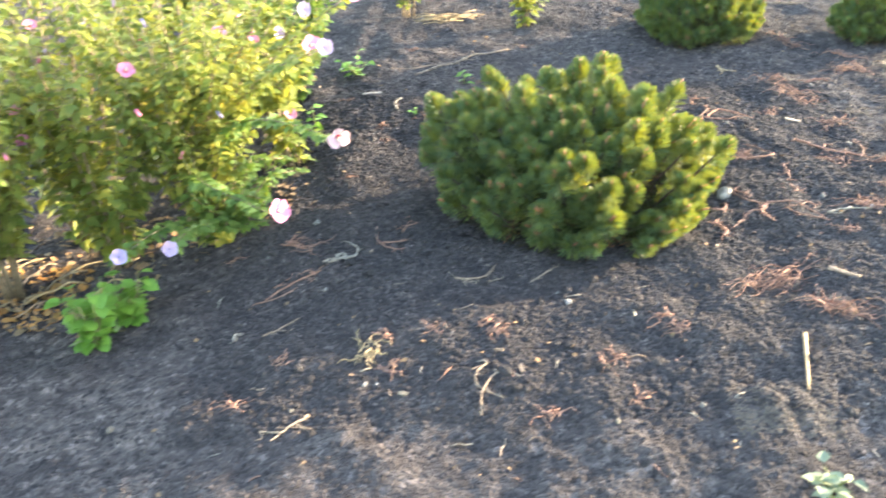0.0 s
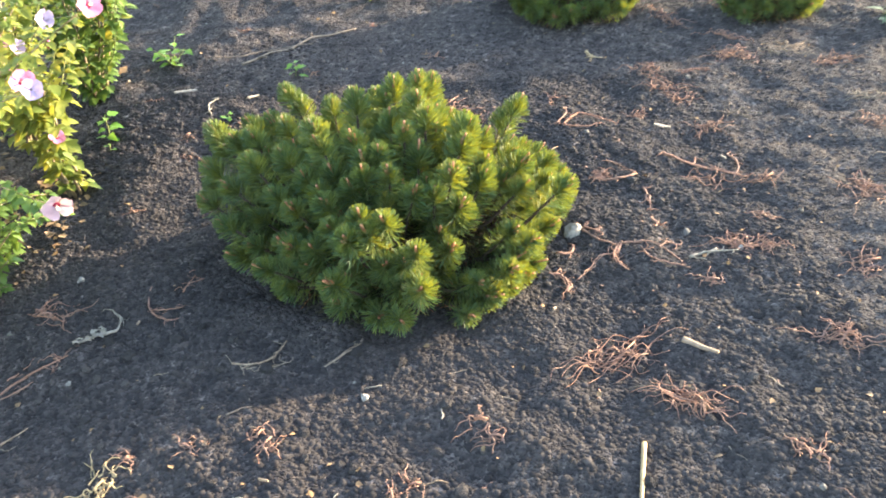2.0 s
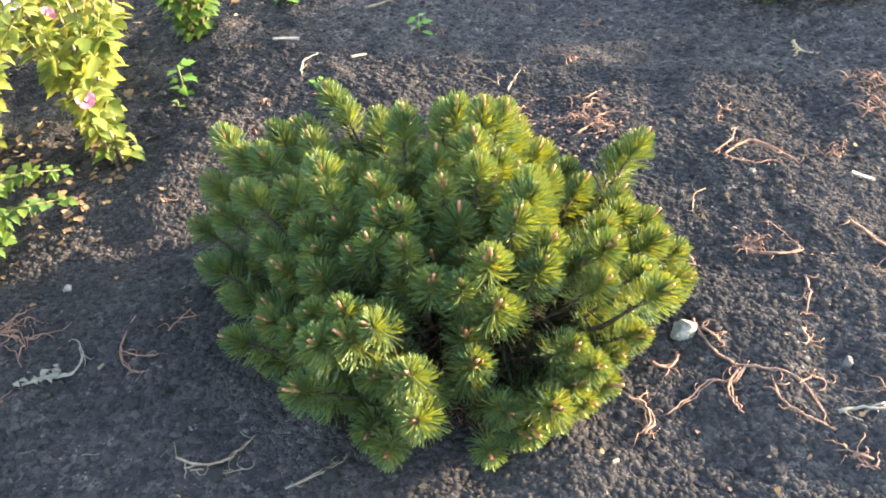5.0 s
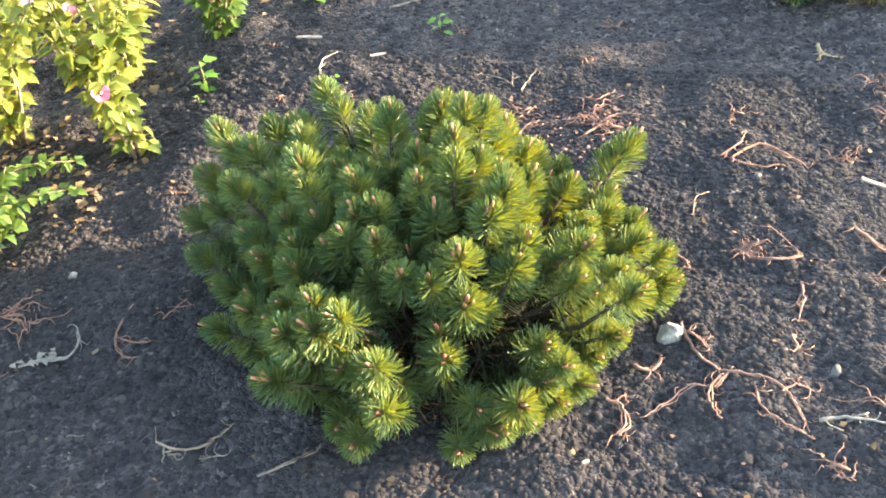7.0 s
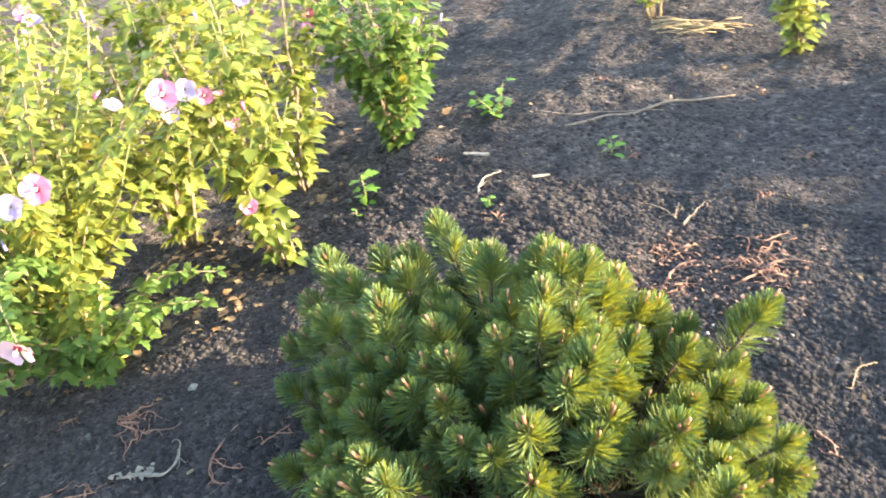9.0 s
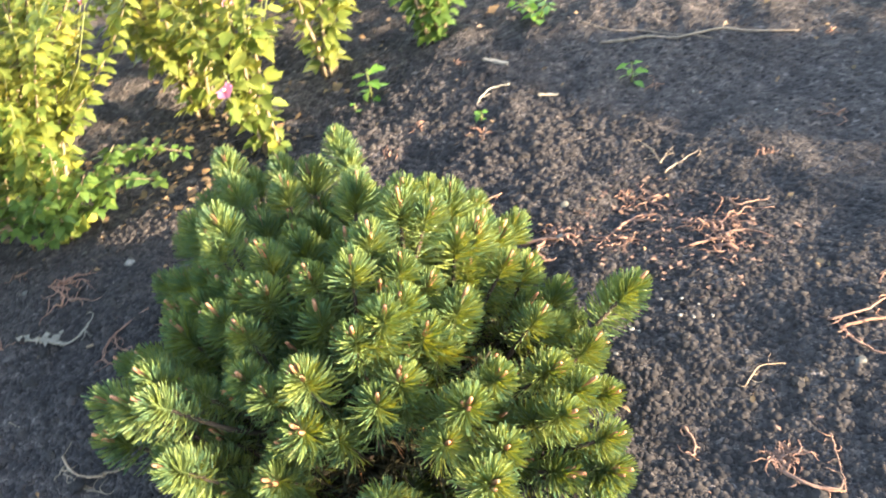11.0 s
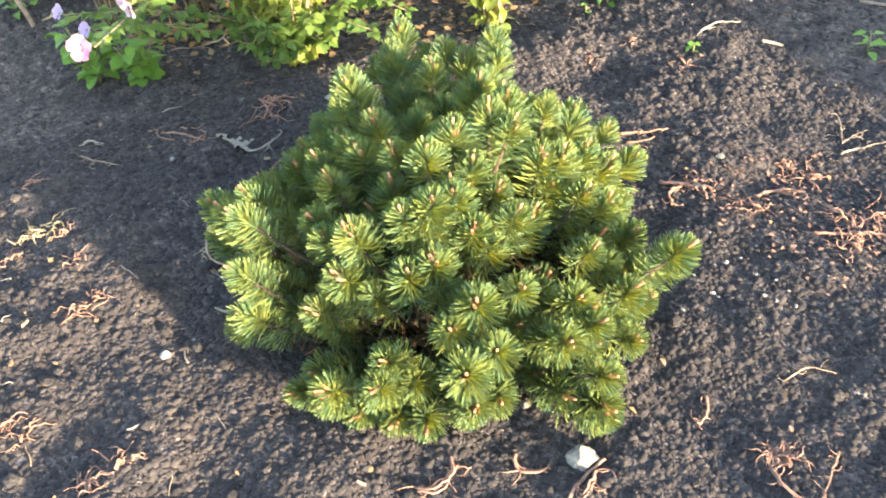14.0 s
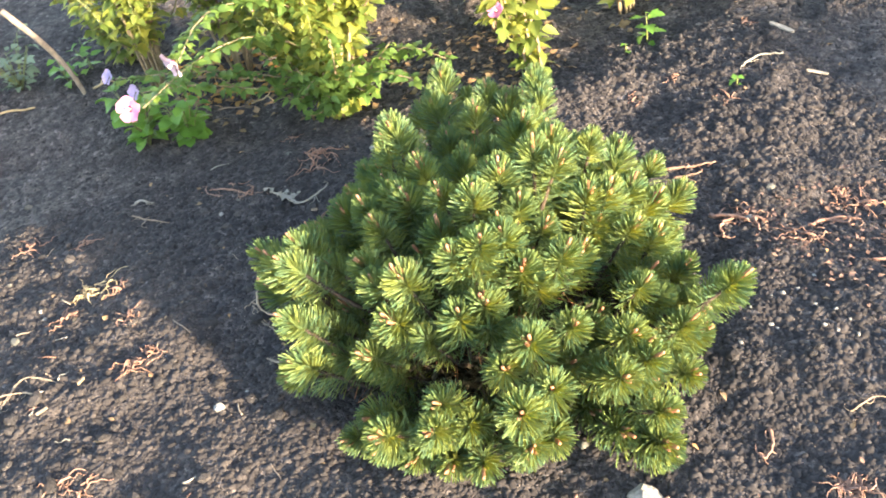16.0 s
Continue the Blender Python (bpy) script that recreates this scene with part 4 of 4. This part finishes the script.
for i in range(12):
    stone("pebble", "tiny whitish pebble on dark soil", (rnd.uniform(-1.5, 1.5), rnd.uniform(-1.15, 1.9)), rnd.uniform(0.003, 0.006), 200 + i, STONE, 0.7, "white pebbles")

for i in range(16):
    stone("pebble", "tiny chalky white fragment on dark soil", (rnd.gauss(0.14, 0.04), rnd.gauss(0.31, 0.05)), rnd.uniform(0.003, 0.006), 260 + i, STONE, 0.6, "white pebbles")

# sticks and chips
twig("stick", "short thick bleached stick on the soil", "stick", (0.500, -0.513), (0.556, -0.562), 0.0065, 1, TWIG, 0.0, 2, 0, 0.0)
twig("stick", "straight yellowish cut stick on the soil", "stick", (0.366, -0.79), (0.318, -0.985), 0.005, 2, STRAW, 0.0, 2, 0, 0.0)
twig("dry_stalk", "long pale dry plant stalk", "dry stalk", (-0.56, 1.05), (-0.20, 1.35), 0.0042, 3, TWIG, 0.012, 8, 3, 0.004)
twig("dry_stalk", "long thin pale dry plant stalk", "dry stalk", (-0.66, 1.10), (-0.34, 1.20), 0.0025, 4, TWIG, 0.010, 7, 1, 0.003)
chip("bleached flat wood splinter on dark soil", (-0.735, 0.815), (-0.67, 0.835), 0.014, 5)
chip("bleached flat wood splinter on dark soil", (0.645, 0.41), (0.69, 0.405), 0.012, 6)
chip("bleached flat wood splinter on dark soil", (-0.505, 0.755), (-0.475, 0.79), 0.010, 7)
for i in range(9):
    x, y, a = rnd.uniform(-1.0, 0.9), rnd.uniform(-1.1, 1.0), rnd.uniform(0, 6.28)
    ln = rnd.uniform(0.010, 0.026)
    chip("small grey splinter on dark soil", (x, y), (x + ln * math.cos(a), y + ln * math.sin(a)), rnd.uniform(0.003, 0.006), 300 + i, rnd.choice((PALE, TWIG, TWIG)))


def crooked(name, label, category, lines, r, seed, material):
    """A dry stem or root that runs along the first line; the other lines are its side strands."""
    rnd = random.Random(seed)
    base = on_ground(*lines[0][0], r)
    ob = None
    for k, line in enumerate(lines):
        pts = []
        for i, (x, y) in enumerate(line):
            lift = r * 0.8 + (0.010 * rnd.random() if 0 < i < len(line) - 1 else 0.002)
            pts.append(on_ground(x, y, lift) - base)
        smooth = [p + Vector((rnd.gauss(0, 1), rnd.gauss(0, 1), rnd.gauss(0, 0.6))) * r * 0.45 for p in eased(pts, 5)]
        g = Geo()
        g.tube(smooth, r * (1.0 if k == 0 else 0.75), r * 0.45, 6)
        if k == 0:
            ob = thing(name, label, category, base, g.mesh(name, material), group="dry twigs on the soil")
        else:
            part("side_strand", g.mesh("side_strand", material), ob)
        if len(line) > 3:                                    # a thinner strand that runs along
            off = Vector((rnd.uniform(-1, 1), rnd.uniform(-1, 1), 0)).normalized() * r * 2.2
            g = Geo()
            g.tube([p + off * math.sin(3.1 * i / len(smooth)) * rnd.uniform(0.6, 1.4) for i, p in enumerate(smooth)][1:-2], r * 0.6, r * 0.35, 5)
            part("side_strand", g.mesh("side_strand", material), ob)
        for _ in range(5 if len(line) > 2 else 2):          # curling rootlets
            p = smooth[rnd.randrange(len(smooth))]
            f, way = rnd.uniform(0, 6.28), []
            curl, reach = rnd.uniform(-1.1, 1.1), rnd.uniform(0.004, 0.011)
            for i in range(4):
                way.append(p)
                p = p + Vector((math.cos(f), math.sin(f), 0)) * reach
                p.z = float(ground_height(base.x + p.x, base.y + p.y)) - base.z + 0.002 + 0.005 * rnd.random()
                f += curl
            g = Geo()
            g.tube(eased(way, 2), r * 0.42, r * 0.22, 5)
            part("side_strand", g.mesh("side_strand", material), ob)
    return ob


crooked("dry_root", "long branching reddish dried root by the pale stone", "dry root",
        [[(0.362, -0.060), (0.387, -0.117), (0.430, -0.153), (0.465, -0.160), (0.508, -0.168), (0.542, -0.189), (0.576, -0.267)],
         [(0.447, -0.156), (0.430, -0.194), (0.392, -0.200), (0.362, -0.238), (0.332, -0.277)], [(0.440, -0.164), (0.422, -0.205), (0.431, -0.237), (0.446, -0.256)],
         [(0.489, -0.180), (0.501, -0.225), (0.538, -0.251), (0.576, -0.267)], [(0.529, -0.183), (0.549, -0.163), (0.570, -0.161)]], 0.0027, 31, ROOT)
crooked("dry_root", "curled reddish dried root beside the pale stone", "dry root", [[(0.300, -0.173), (0.328, -0.177), (0.343, -0.147), (0.335, -0.133)]], 0.0030, 32, ROOT)
crooked("dry_root", "curled reddish dried root at the foot of the pine", "dry root", [[(0.272, -0.259), (0.298, -0.265), (0.308, -0.298), (0.295, -0.324)], [(0.285, -0.262), (0.300, -0.240)]], 0.0026, 33, ROOT)
crooked("dry_root", "forked brown dried root on bare soil", "dry root",
        [[(0.399, 0.418), (0.449, 0.481), (0.505, 0.463), (0.551, 0.431)], [(0.378, 0.422), (0.414, 0.474), (0.421, 0.535)], [(0.399, 0.418), (0.45, 0.40), (0.50, 0.415)]], 0.0030, 34, ROOT)
crooked("dry_root", "short orange dried root on the soil", "dry root", [[(0.547, 0.084), (0.553, 0.040), (0.545, -0.012)], [(0.550, 0.05), (0.538, 0.02)]], 0.0028, 35, ROOT)
crooked("dry_root", "short orange dried root on the soil", "dry root", [[(0.536, -0.049), (0.548, -0.070), (0.542, -0.088)]], 0.0028, 36, ROOT)
crooked("dry_root", "orange dried root beside a tight ball of roots", "dry root", [[(0.470, 0.140), (0.505, 0.135), (0.539, 0.154), (0.535, 0.178)]], 0.0028, 37, ROOT)
crooked("dry_root", "thin curved reddish root in the shade of the pine", "dry root", [[(-0.591, -0.228), (-0.586, -0.281), (-0.566, -0.328), (-0.535, -0.352), (-0.500, -0.347)], [(-0.575, -0.31), (-0.53, -0.32), (-0.505, -0.31)]], 0.0019, 38, ROOT)
crooked("dry_root", "thin reddish root in the shade of the pine", "dry root", [[(-0.519, -0.247), (-0.514, -0.211), (-0.497, -0.175)], [(-0.514, -0.211), (-0.48, -0.20)]], 0.0019, 39, ROOT)
crooked("dry_root", "pinkish dried root beside the pine", "dry root", [[(-0.045, 0.440), (-0.040, 0.497), (-0.015, 0.525)], [(-0.04, 0.49), (0.0, 0.50)]], 0.0034, 40, ROOT)
crooked("dry_root", "tangled pinkish dried root with several arms", "dry root",
        [[(0.096, 0.464), (0.127, 0.509), (0.162, 0.508)], [(0.127, 0.509), (0.10, 0.545), (0.093, 0.610)], [(0.045, 0.533), (0.086, 0.546), (0.11, 0.53)], [(0.070, 0.634), (0.093, 0.62), (0.115, 0.660)], [(0.12, 0.52), (0.15, 0.56), (0.19, 0.57)]], 0.0030, 41, ROOT)
crooked("dry_root", "broad flat reddish dried root behind the pine", "dry root", [[(-0.165, 0.315), (-0.116, 0.356), (-0.082, 0.386)], [(-0.13, 0.345), (-0.12, 0.31), (-0.09, 0.30)], [(-0.10, 0.37), (-0.07, 0.36)]], 0.0044, 42, ROOT)
crooked("dry_root", "straight brown dried root behind the pine", "dry root", [[(-0.330, 0.318), (-0.315, 0.36), (-0.294, 0.403)], [(-0.30, 0.315), (-0.285, 0.37)]], 0.0036, 43, ROOT)
crooked("dry_root", "small reddish dried root on crumbly soil", "dry root", [[(0.321, 0.125), (0.342, 0.115), (0.360, 0.091)]], 0.0034, 44, ROOT)
crooked("dry_root", "reddish dried root lying under the pine edge", "dry root", [[(0.301, -0.321), (0.317, -0.295), (0.299, -0.267), (0.285, -0.252)]], 0.0022, 45, ROOT)
crooked("dry_root", "reddish dried root touching the pale stone", "dry root", [[(0.378, -0.080), (0.392, -0.098), (0.413, -0.120)], [(0.385, -0.085), (0.405, -0.105)]], 0.0026, 46, ROOT)
crooked("dry_root", "thin brown dried root beside an orange root ball", "dry root", [[(0.484, 0.234), (0.511, 0.203), (0.539, 0.171)]], 0.0020, 47, ROOT)
crooked("dry_root", "bent dry brown stem at the far side of the bed", "dry root", [[(0.633, 0.256), (0.687, 0.197), (0.758, 0.155), (0.817, 0.118)], [(0.802, 0.243), (0.811, 0.183), (0.784, 0.120)], [(0.70, 0.195), (0.715, 0.23)]], 0.0034, 48, ROOT)
crooked("dry_root", "matted reddish root strands on shaded soil", "dry root", [[(-0.836, -0.546), (-0.80, -0.51), (-0.759, -0.490), (-0.707, -0.460)], [(-0.82, -0.50), (-0.78, -0.47)], [(-0.86, -0.55), (-0.80, -0.55), (-0.76, -0.52)]], 0.0020, 49, ROOT)
crooked("twig", "bleached forked twig reaching from the root tangle", "twig", [[(0.583, -0.234), (0.630, -0.218), (0.692, -0.220)], [(0.62, -0.222), (0.65, -0.20)]], 0.0032, 50, PALE)
crooked("twig", "thin crooked grey twig in front of the pine", "twig", [[(-0.378, -0.511), (-0.323, -0.511), (-0.292, -0.478), (-0.278, -0.439)], [(-0.347, -0.522), (-0.302, -0.515), (-0.268, -0.497)], [(-0.36, -0.513), (-0.35, -0.54)]], 0.0022, 51, TWIG)
crooked("twig", "thin crooked grey twig in front of the pine", "twig", [[(-0.197, -0.525), (-0.155, -0.506), (-0.129, -0.470), (-0.126, -0.449)]], 0.0018, 52, TWIG)
crooked("twig", "thin hooked grey twig", "twig", [[(-0.600, 0.660), (-0.612, 0.71), (-0.590, 0.750)]], 0.0030, 53, PALE)
crooked("twig", "thin forked grey twig on crumbly soil", "twig", [[(-0.204, 0.735), (-0.150, 0.70), (-0.115, 0.677)], [(-0.115, 0.677), (-0.125, 0.715), (-0.134, 0.750)]], 0.0020, 54, TWIG)
crooked("twig", "short straight pale twig on crumbly soil", "twig", [[(-0.089, 0.656), (-0.085, 0.70), (-0.074, 0.748)]], 0.0026, 55, TWIG)
crooked("twig", "thin pale bowed twig", "twig", [[(0.348, 0.239), (0.348, 0.278), (0.370, 0.312)]], 0.0013, 56, TWIG)
crooked("twig", "pale bent twig on bare soil", "twig", [[(0.555, 1.0), (0.57, 0.96), (0.60, 0.95)], [(0.57, 0.96), (0.555, 0.94)]], 0.004, 57, STRAW)
crooked("twig", "thin pale curved straw", "twig", [[(-0.283, -0.918), (-0.312, -0.973), (-0.315, -1.036)]], 0.0020, 58, TWIG)
crooked("twig", "long thin pale bent twig on crumbly soil", "twig", [[(-0.270, -0.99), (-0.320, -0.96), (-0.324, -0.927), (-0.291, -0.872)]], 0.0016, 59, TWIG)
crooked("twig", "forked pale twig lying in loose soil", "twig", [[(-0.657, -1.005), (-0.69, -1.04), (-0.722, -1.081)], [(-0.68, -1.03), (-0.64, -1.06)], [(-0.70, -1.06), (-0.745, -1.05)]], 0.0030, 60, TWIG)
crooked("twig", "short pale twigs on shaded soil", "twig", [[(-0.802, -0.716), (-0.77, -0.68), (-0.734, -0.644)], [(-0.78, -0.69), (-0.76, -0.70)]], 0.0022, 61, TWIG)
crooked("twig", "short whitish twig on shaded soil", "twig", [[(-0.875, -0.715), (-0.872, -0.695), (-0.867, -0.672)]], 0.0030, 62, PALE)
scrap = crooked("twig", "curved grey twig with pale dead leaf scraps", "twig", [[(-0.696, -0.421), (-0.664, -0.393), (-0.632, -0.373), (-0.632, -0.336), (-0.660, -0.305)]], 0.0026, 63, PALE)
for i in range(14):
    u = i / 13
    p = on_ground(-0.705 + 0.06 * u + rnd.uniform(-0.012, 0.012), -0.425 + 0.05 * u + rnd.uniform(-0.012, 0.012), 0.008) - scrap.location
    part("dead_leaf", Geo().add(*BLADES[i % 5]).mesh("dead_leaf", PALE), scrap, "pale shrivelled leaf scrap", Matrix.Translation(p) @ Euler((rnd.uniform(-0.6, 0.6), rnd.uniform(-0.5, 0.5), rnd.uniform(0, 6.28))).to_matrix().to_4x4() @ Matrix.Scale(0.017, 4))
for i in range(44):
    x, y, a, ln = rnd.uniform(-1.0, 0.7), rnd.uniform(-1.2, -0.5), rnd.uniform(0, 6.28), rnd.uniform(0.015, 0.05)
    twig("twig", "thin scrap of dry straw on dark soil", "twig", (x, y), (x + ln * math.cos(a), y + ln * math.sin(a)), rnd.uniform(0.0011, 0.002), 400 + i, rnd.choice((PALE, TWIG, TWIG, ROOT)), 0.003, 3, 0, 0.003, 5)

twig("twig", "long dry straw stem lying by the hedge", "twig", (-1.72, -1.12), (-1.70, -0.965), 0.0042, 70, STRAW, 0.010, 5, 1)
twig("twig", "dry straw stem lying by the hedge", "twig", (-1.69, -0.79), (-1.675, -0.70), 0.0036, 71, STRAW, 0.006, 4, 1)
for i in range(15):
    x, y, a, ln = rnd.uniform(-1.66, -1.32), rnd.uniform(-0.50, -0.24), rnd.uniform(0.5, 1.5), rnd.uniform(0.07, 0.17)
    twig("twig", "fallen dry brown hibiscus stem under the hedge", "twig", (x, y), (x + ln * math.cos(a), y + ln * math.sin(a)), rnd.uniform(0.0022, 0.0040), 500 + i, rnd.choice((STRAW, TWIG, STEM)), 0.008, 4, 1, 0.03)

# dried roots
root_clump("wide tangle of reddish dried weed roots", (0.378, -0.530), 0.135, 40, 2, 0.0015, None, 0.6, 0.5)
root_clump("wide tangle of straw-brown dried weed roots", (0.475, -0.695), 0.11, 36, 3, 0.0016, None, 0.55, -0.5)
root_clump("matted heap of reddish dried weed roots", (0.725, -0.195), 0.10, 44, 4, 0.0017, None, 0.6, -0.4)
root_clump("orange dried weed root in a tight ball", (0.455, 0.160), 0.034, 46, 5, 0.0017)
root_clump("wide tangle of faded dried weed roots", (0.805, -0.54), 0.10, 26, 6, 0.0018, None, 0.5, -0.4)
root_clump("straw-coloured dried weed tangle on loose soil", (-0.555, -0.81), 0.055, 22, 7, 0.0017, STRAW)
root_clump("orange dried weed roots on loose soil", (-0.50, -0.86), 0.04, 12, 8, 0.0020)
root_clump("reddish dried weed tangle on shaded soil", (-0.795, -0.30), 0.08, 18, 9, 0.0019)
CLUMPS = [(0.10, 0.56, 0.08, 12), (-0.06, 0.57, 0.05, 8), (-0.101, 0.546, 0.04, 9), (0.15, 0.50, 0.06, 9), (-0.02, 0.42, 0.045, 7), (-0.13, 0.37, 0.05, 7), (0.95, -0.29, 0.08, 12), (0.73, 0.118, 0.07, 10), (0.86, 0.104, 0.06, 9),
          (1.06, 0.0, 0.09, 10), (0.74, 0.685, 0.08, 11), (0.76, 0.60, 0.07, 10), (0.80, 0.41, 0.08, 12), (1.02, 0.89, 0.09, 11), (1.26, 0.81, 0.08, 9), (1.24, 0.38, 0.08, 9), (0.62, 0.51, 0.05, 8), (0.72, 0.81, 0.08, 10), (0.98, 0.93, 0.08, 9),
          (0.12, -0.76, 0.05, 7), (0.63, -0.83, 0.06, 9), (-0.065, -0.88, 0.04, 6), (-0.42, -0.745, 0.04, 6), (-0.285, -0.745, 0.045, 9), (-0.30, -0.72, 0.03, 6), (-0.03, -0.855, 0.04, 6), (0.0, -0.995, 0.04, 6), (-0.185, -1.03, 0.05, 6),
          (-0.745, -0.825, 0.04, 5), (-0.83, -0.945, 0.045, 6), (0.09, -0.715, 0.045, 8), (-0.52, -0.76, 0.03, 6), (0.61, -0.31, 0.05, 8)]
for i, (x, y, size, n) in enumerate(CLUMPS):
    root_clump("small reddish tangle of dried weed roots", (x, y), size, int(n * 1.6), 240 + i, 0.0016)
for i in range(34):
    x, y = rnd.uniform(0.75, 1.9), rnd.uniform(-0.75, 2.1)
    root_clump("faded reddish dried weed lying flat", (x, y), rnd.uniform(0.05, 0.11), 13, 80 + i, 0.0017, rnd.choice((ROOT, ROOT, TWIG)), 0.5, rnd.uniform(-0.7, 0.2))
for i in range(18):
    x, y = rnd.uniform(-1.0, 0.6), rnd.uniform(-1.15, 1.6)
    if (x + 0.07) ** 2 + (y + 0.14) ** 2 > 0.3:
        root_clump("small reddish tangle of dried weed roots", (x, y), rnd.uniform(0.025, 0.045), 6, 140 + i, 0.0015)

# weeds
seedling("bright green mallow weed with broad lobed leaves", (-1.215, -0.66), 0.17, 84, 0.034, 1, MALLOW_MESH, spread=0.28)
seedling("smaller bright green mallow weed with lobed leaves", (-1.165, -0.555), 0.13, 72, 0.032, 11, MALLOW_MESH, spread=0.32)
seedling("young green weed seedling on bare soil", (-0.875, 0.565), 0.085, 9, 0.032, 2)
seedling("young green weed seedling beside a dry stalk", (-0.375, 0.93), 0.06, 8, 0.028, 3)
seedling("spreading green weed on bare soil", (-0.79, 1.08), 0.09, 26, 0.035, 4)
seedling("tiny yellow-green seedling on bare soil", (-0.54, 0.605), 0.03, 4, 0.018, 5)
seedling("tiny yellow-green seedling on bare soil", (-0.86, 0.50), 0.03, 3, 0.018, 6)
seedling("silvery green low herb on bare soil", (0.28, -1.25), 0.05, 24, 0.030, 7, SILVER_MESH, "silver_herb", "herb")
seedling("silvery green low herb on bare soil", (1.62, 1.10), 0.07, 36, 0.06, 8, SILVER_MESH, "silver_herb", "herb")
seedling("grey-green feathery weed with many narrow leaves", (-1.84, -1.0), 0.16, 70, 0.036, 9, SILVER_MESH, spread=0.4)
seedling("small green weed beside a dry stalk", (-1.80, -0.86), 0.08, 14, 0.034, 13)
seedling("small green weed beside a dry stalk", (-1.86, -0.79), 0.10, 16, 0.036, 14)
stalk = Geo()
stalk.tube(eased([(0, 0, -0.01), (-0.015, -0.02, 0.08), (-0.03, -0.06, 0.17), (-0.07, -0.13, 0.27)], 3), 0.0065, 0.009, 7)
thing("dry_stalk", "upright pale brown dry weed stalk by the hedge", "dry stalk", on_ground(-1.675, -0.815), stalk.mesh("dry_stalk", TWIG))

# a heap of straw
straw = thing("straw_heap", "small heap of pale yellow straw lying flat", "straw", on_ground(-0.46, 1.76))
for i in range(44):
    a, x, y = rnd.uniform(-0.4, 1.1), rnd.uniform(-0.10, 0.10), rnd.uniform(-0.05, 0.05)
    d = Vector((math.cos(a), math.sin(a) * 0.5, rnd.uniform(-0.05, 0.1))) * rnd.uniform(0.03, 0.08)
    g = Geo()
    p = Vector((x, y, rnd.uniform(0.005, 0.03)))
    g.tube([p - d, p + Vector((0, 0, 0.006)), p + d], 0.0016, 0.0012, 4)
    part("straw", g.mesh("straw", STRAW), straw)


def scraps(name, label, count, box, size, material, seed):
    """Loose flakes of dead leaf, curled, strewn flat."""
    r2 = random.Random(seed)
    poses = []
    for _ in range(count):
        x, y = r2.uniform(box[0], box[1]), r2.uniform(box[2], box[3])
        a = r2.uniform(0, 6.28)
        m = Matrix.Translation(on_ground(x, y, 0.006)) @ Euler((r2.uniform(-0.5, 0.5), r2.uniform(-0.5, 0.5), a)).to_matrix().to_4x4() @ Matrix.Scale(size * r2.uniform(0.5, 1.2), 4)
        poses.append((m, r2.randrange(5)))
    return thing(name, label, "leaf litter", mesh=joined_leaves(poses, BLADES, material), kind="stuff")


scraps("leaf_litter", "curled dead brown leaves under the hedge", 150, (-1.75, -0.95, -0.3, 1.1), 0.028, LITTER, 5)
scraps("leaf_litter", "pale brown dead leaves heaped under the hedge", 170, (-1.3, -0.86, -0.04, 0.36), 0.024, LITTER, 7)
scraps("leaf_litter", "pale brown dead leaves heaped under the hedge", 220, (-1.75, -1.15, -0.6, 0.05), 0.028, LITTER, 8)
scraps("leaf_litter", "orange-brown dead leaves heaped among fallen stems", 260, (-1.74, -1.36, -0.56, -0.22), 0.027, ORANGE_LEAF, 18)
scraps("leaf_litter", "tiny scraps of dead leaf on the bed", 240, (-1.0, 1.3, -1.2, 1.6), 0.013, LITTER, 6)
scraps("withered_weeds", "reddish brown withered weed scraps matted on the soil", 320, (-0.16, 0.24, 0.36, 0.64), 0.010, WITHERED, 9)
scraps("withered_weeds", "reddish brown withered weed scraps by the pine", 70, (-0.14, 0.10, 0.31, 0.46), 0.009, WITHERED, 10)
scraps("withered_weeds", "faded reddish withered weed scraps on the bed", 380, (0.35, 1.8, -0.7, 1.9), 0.010, WITHERED, 12)
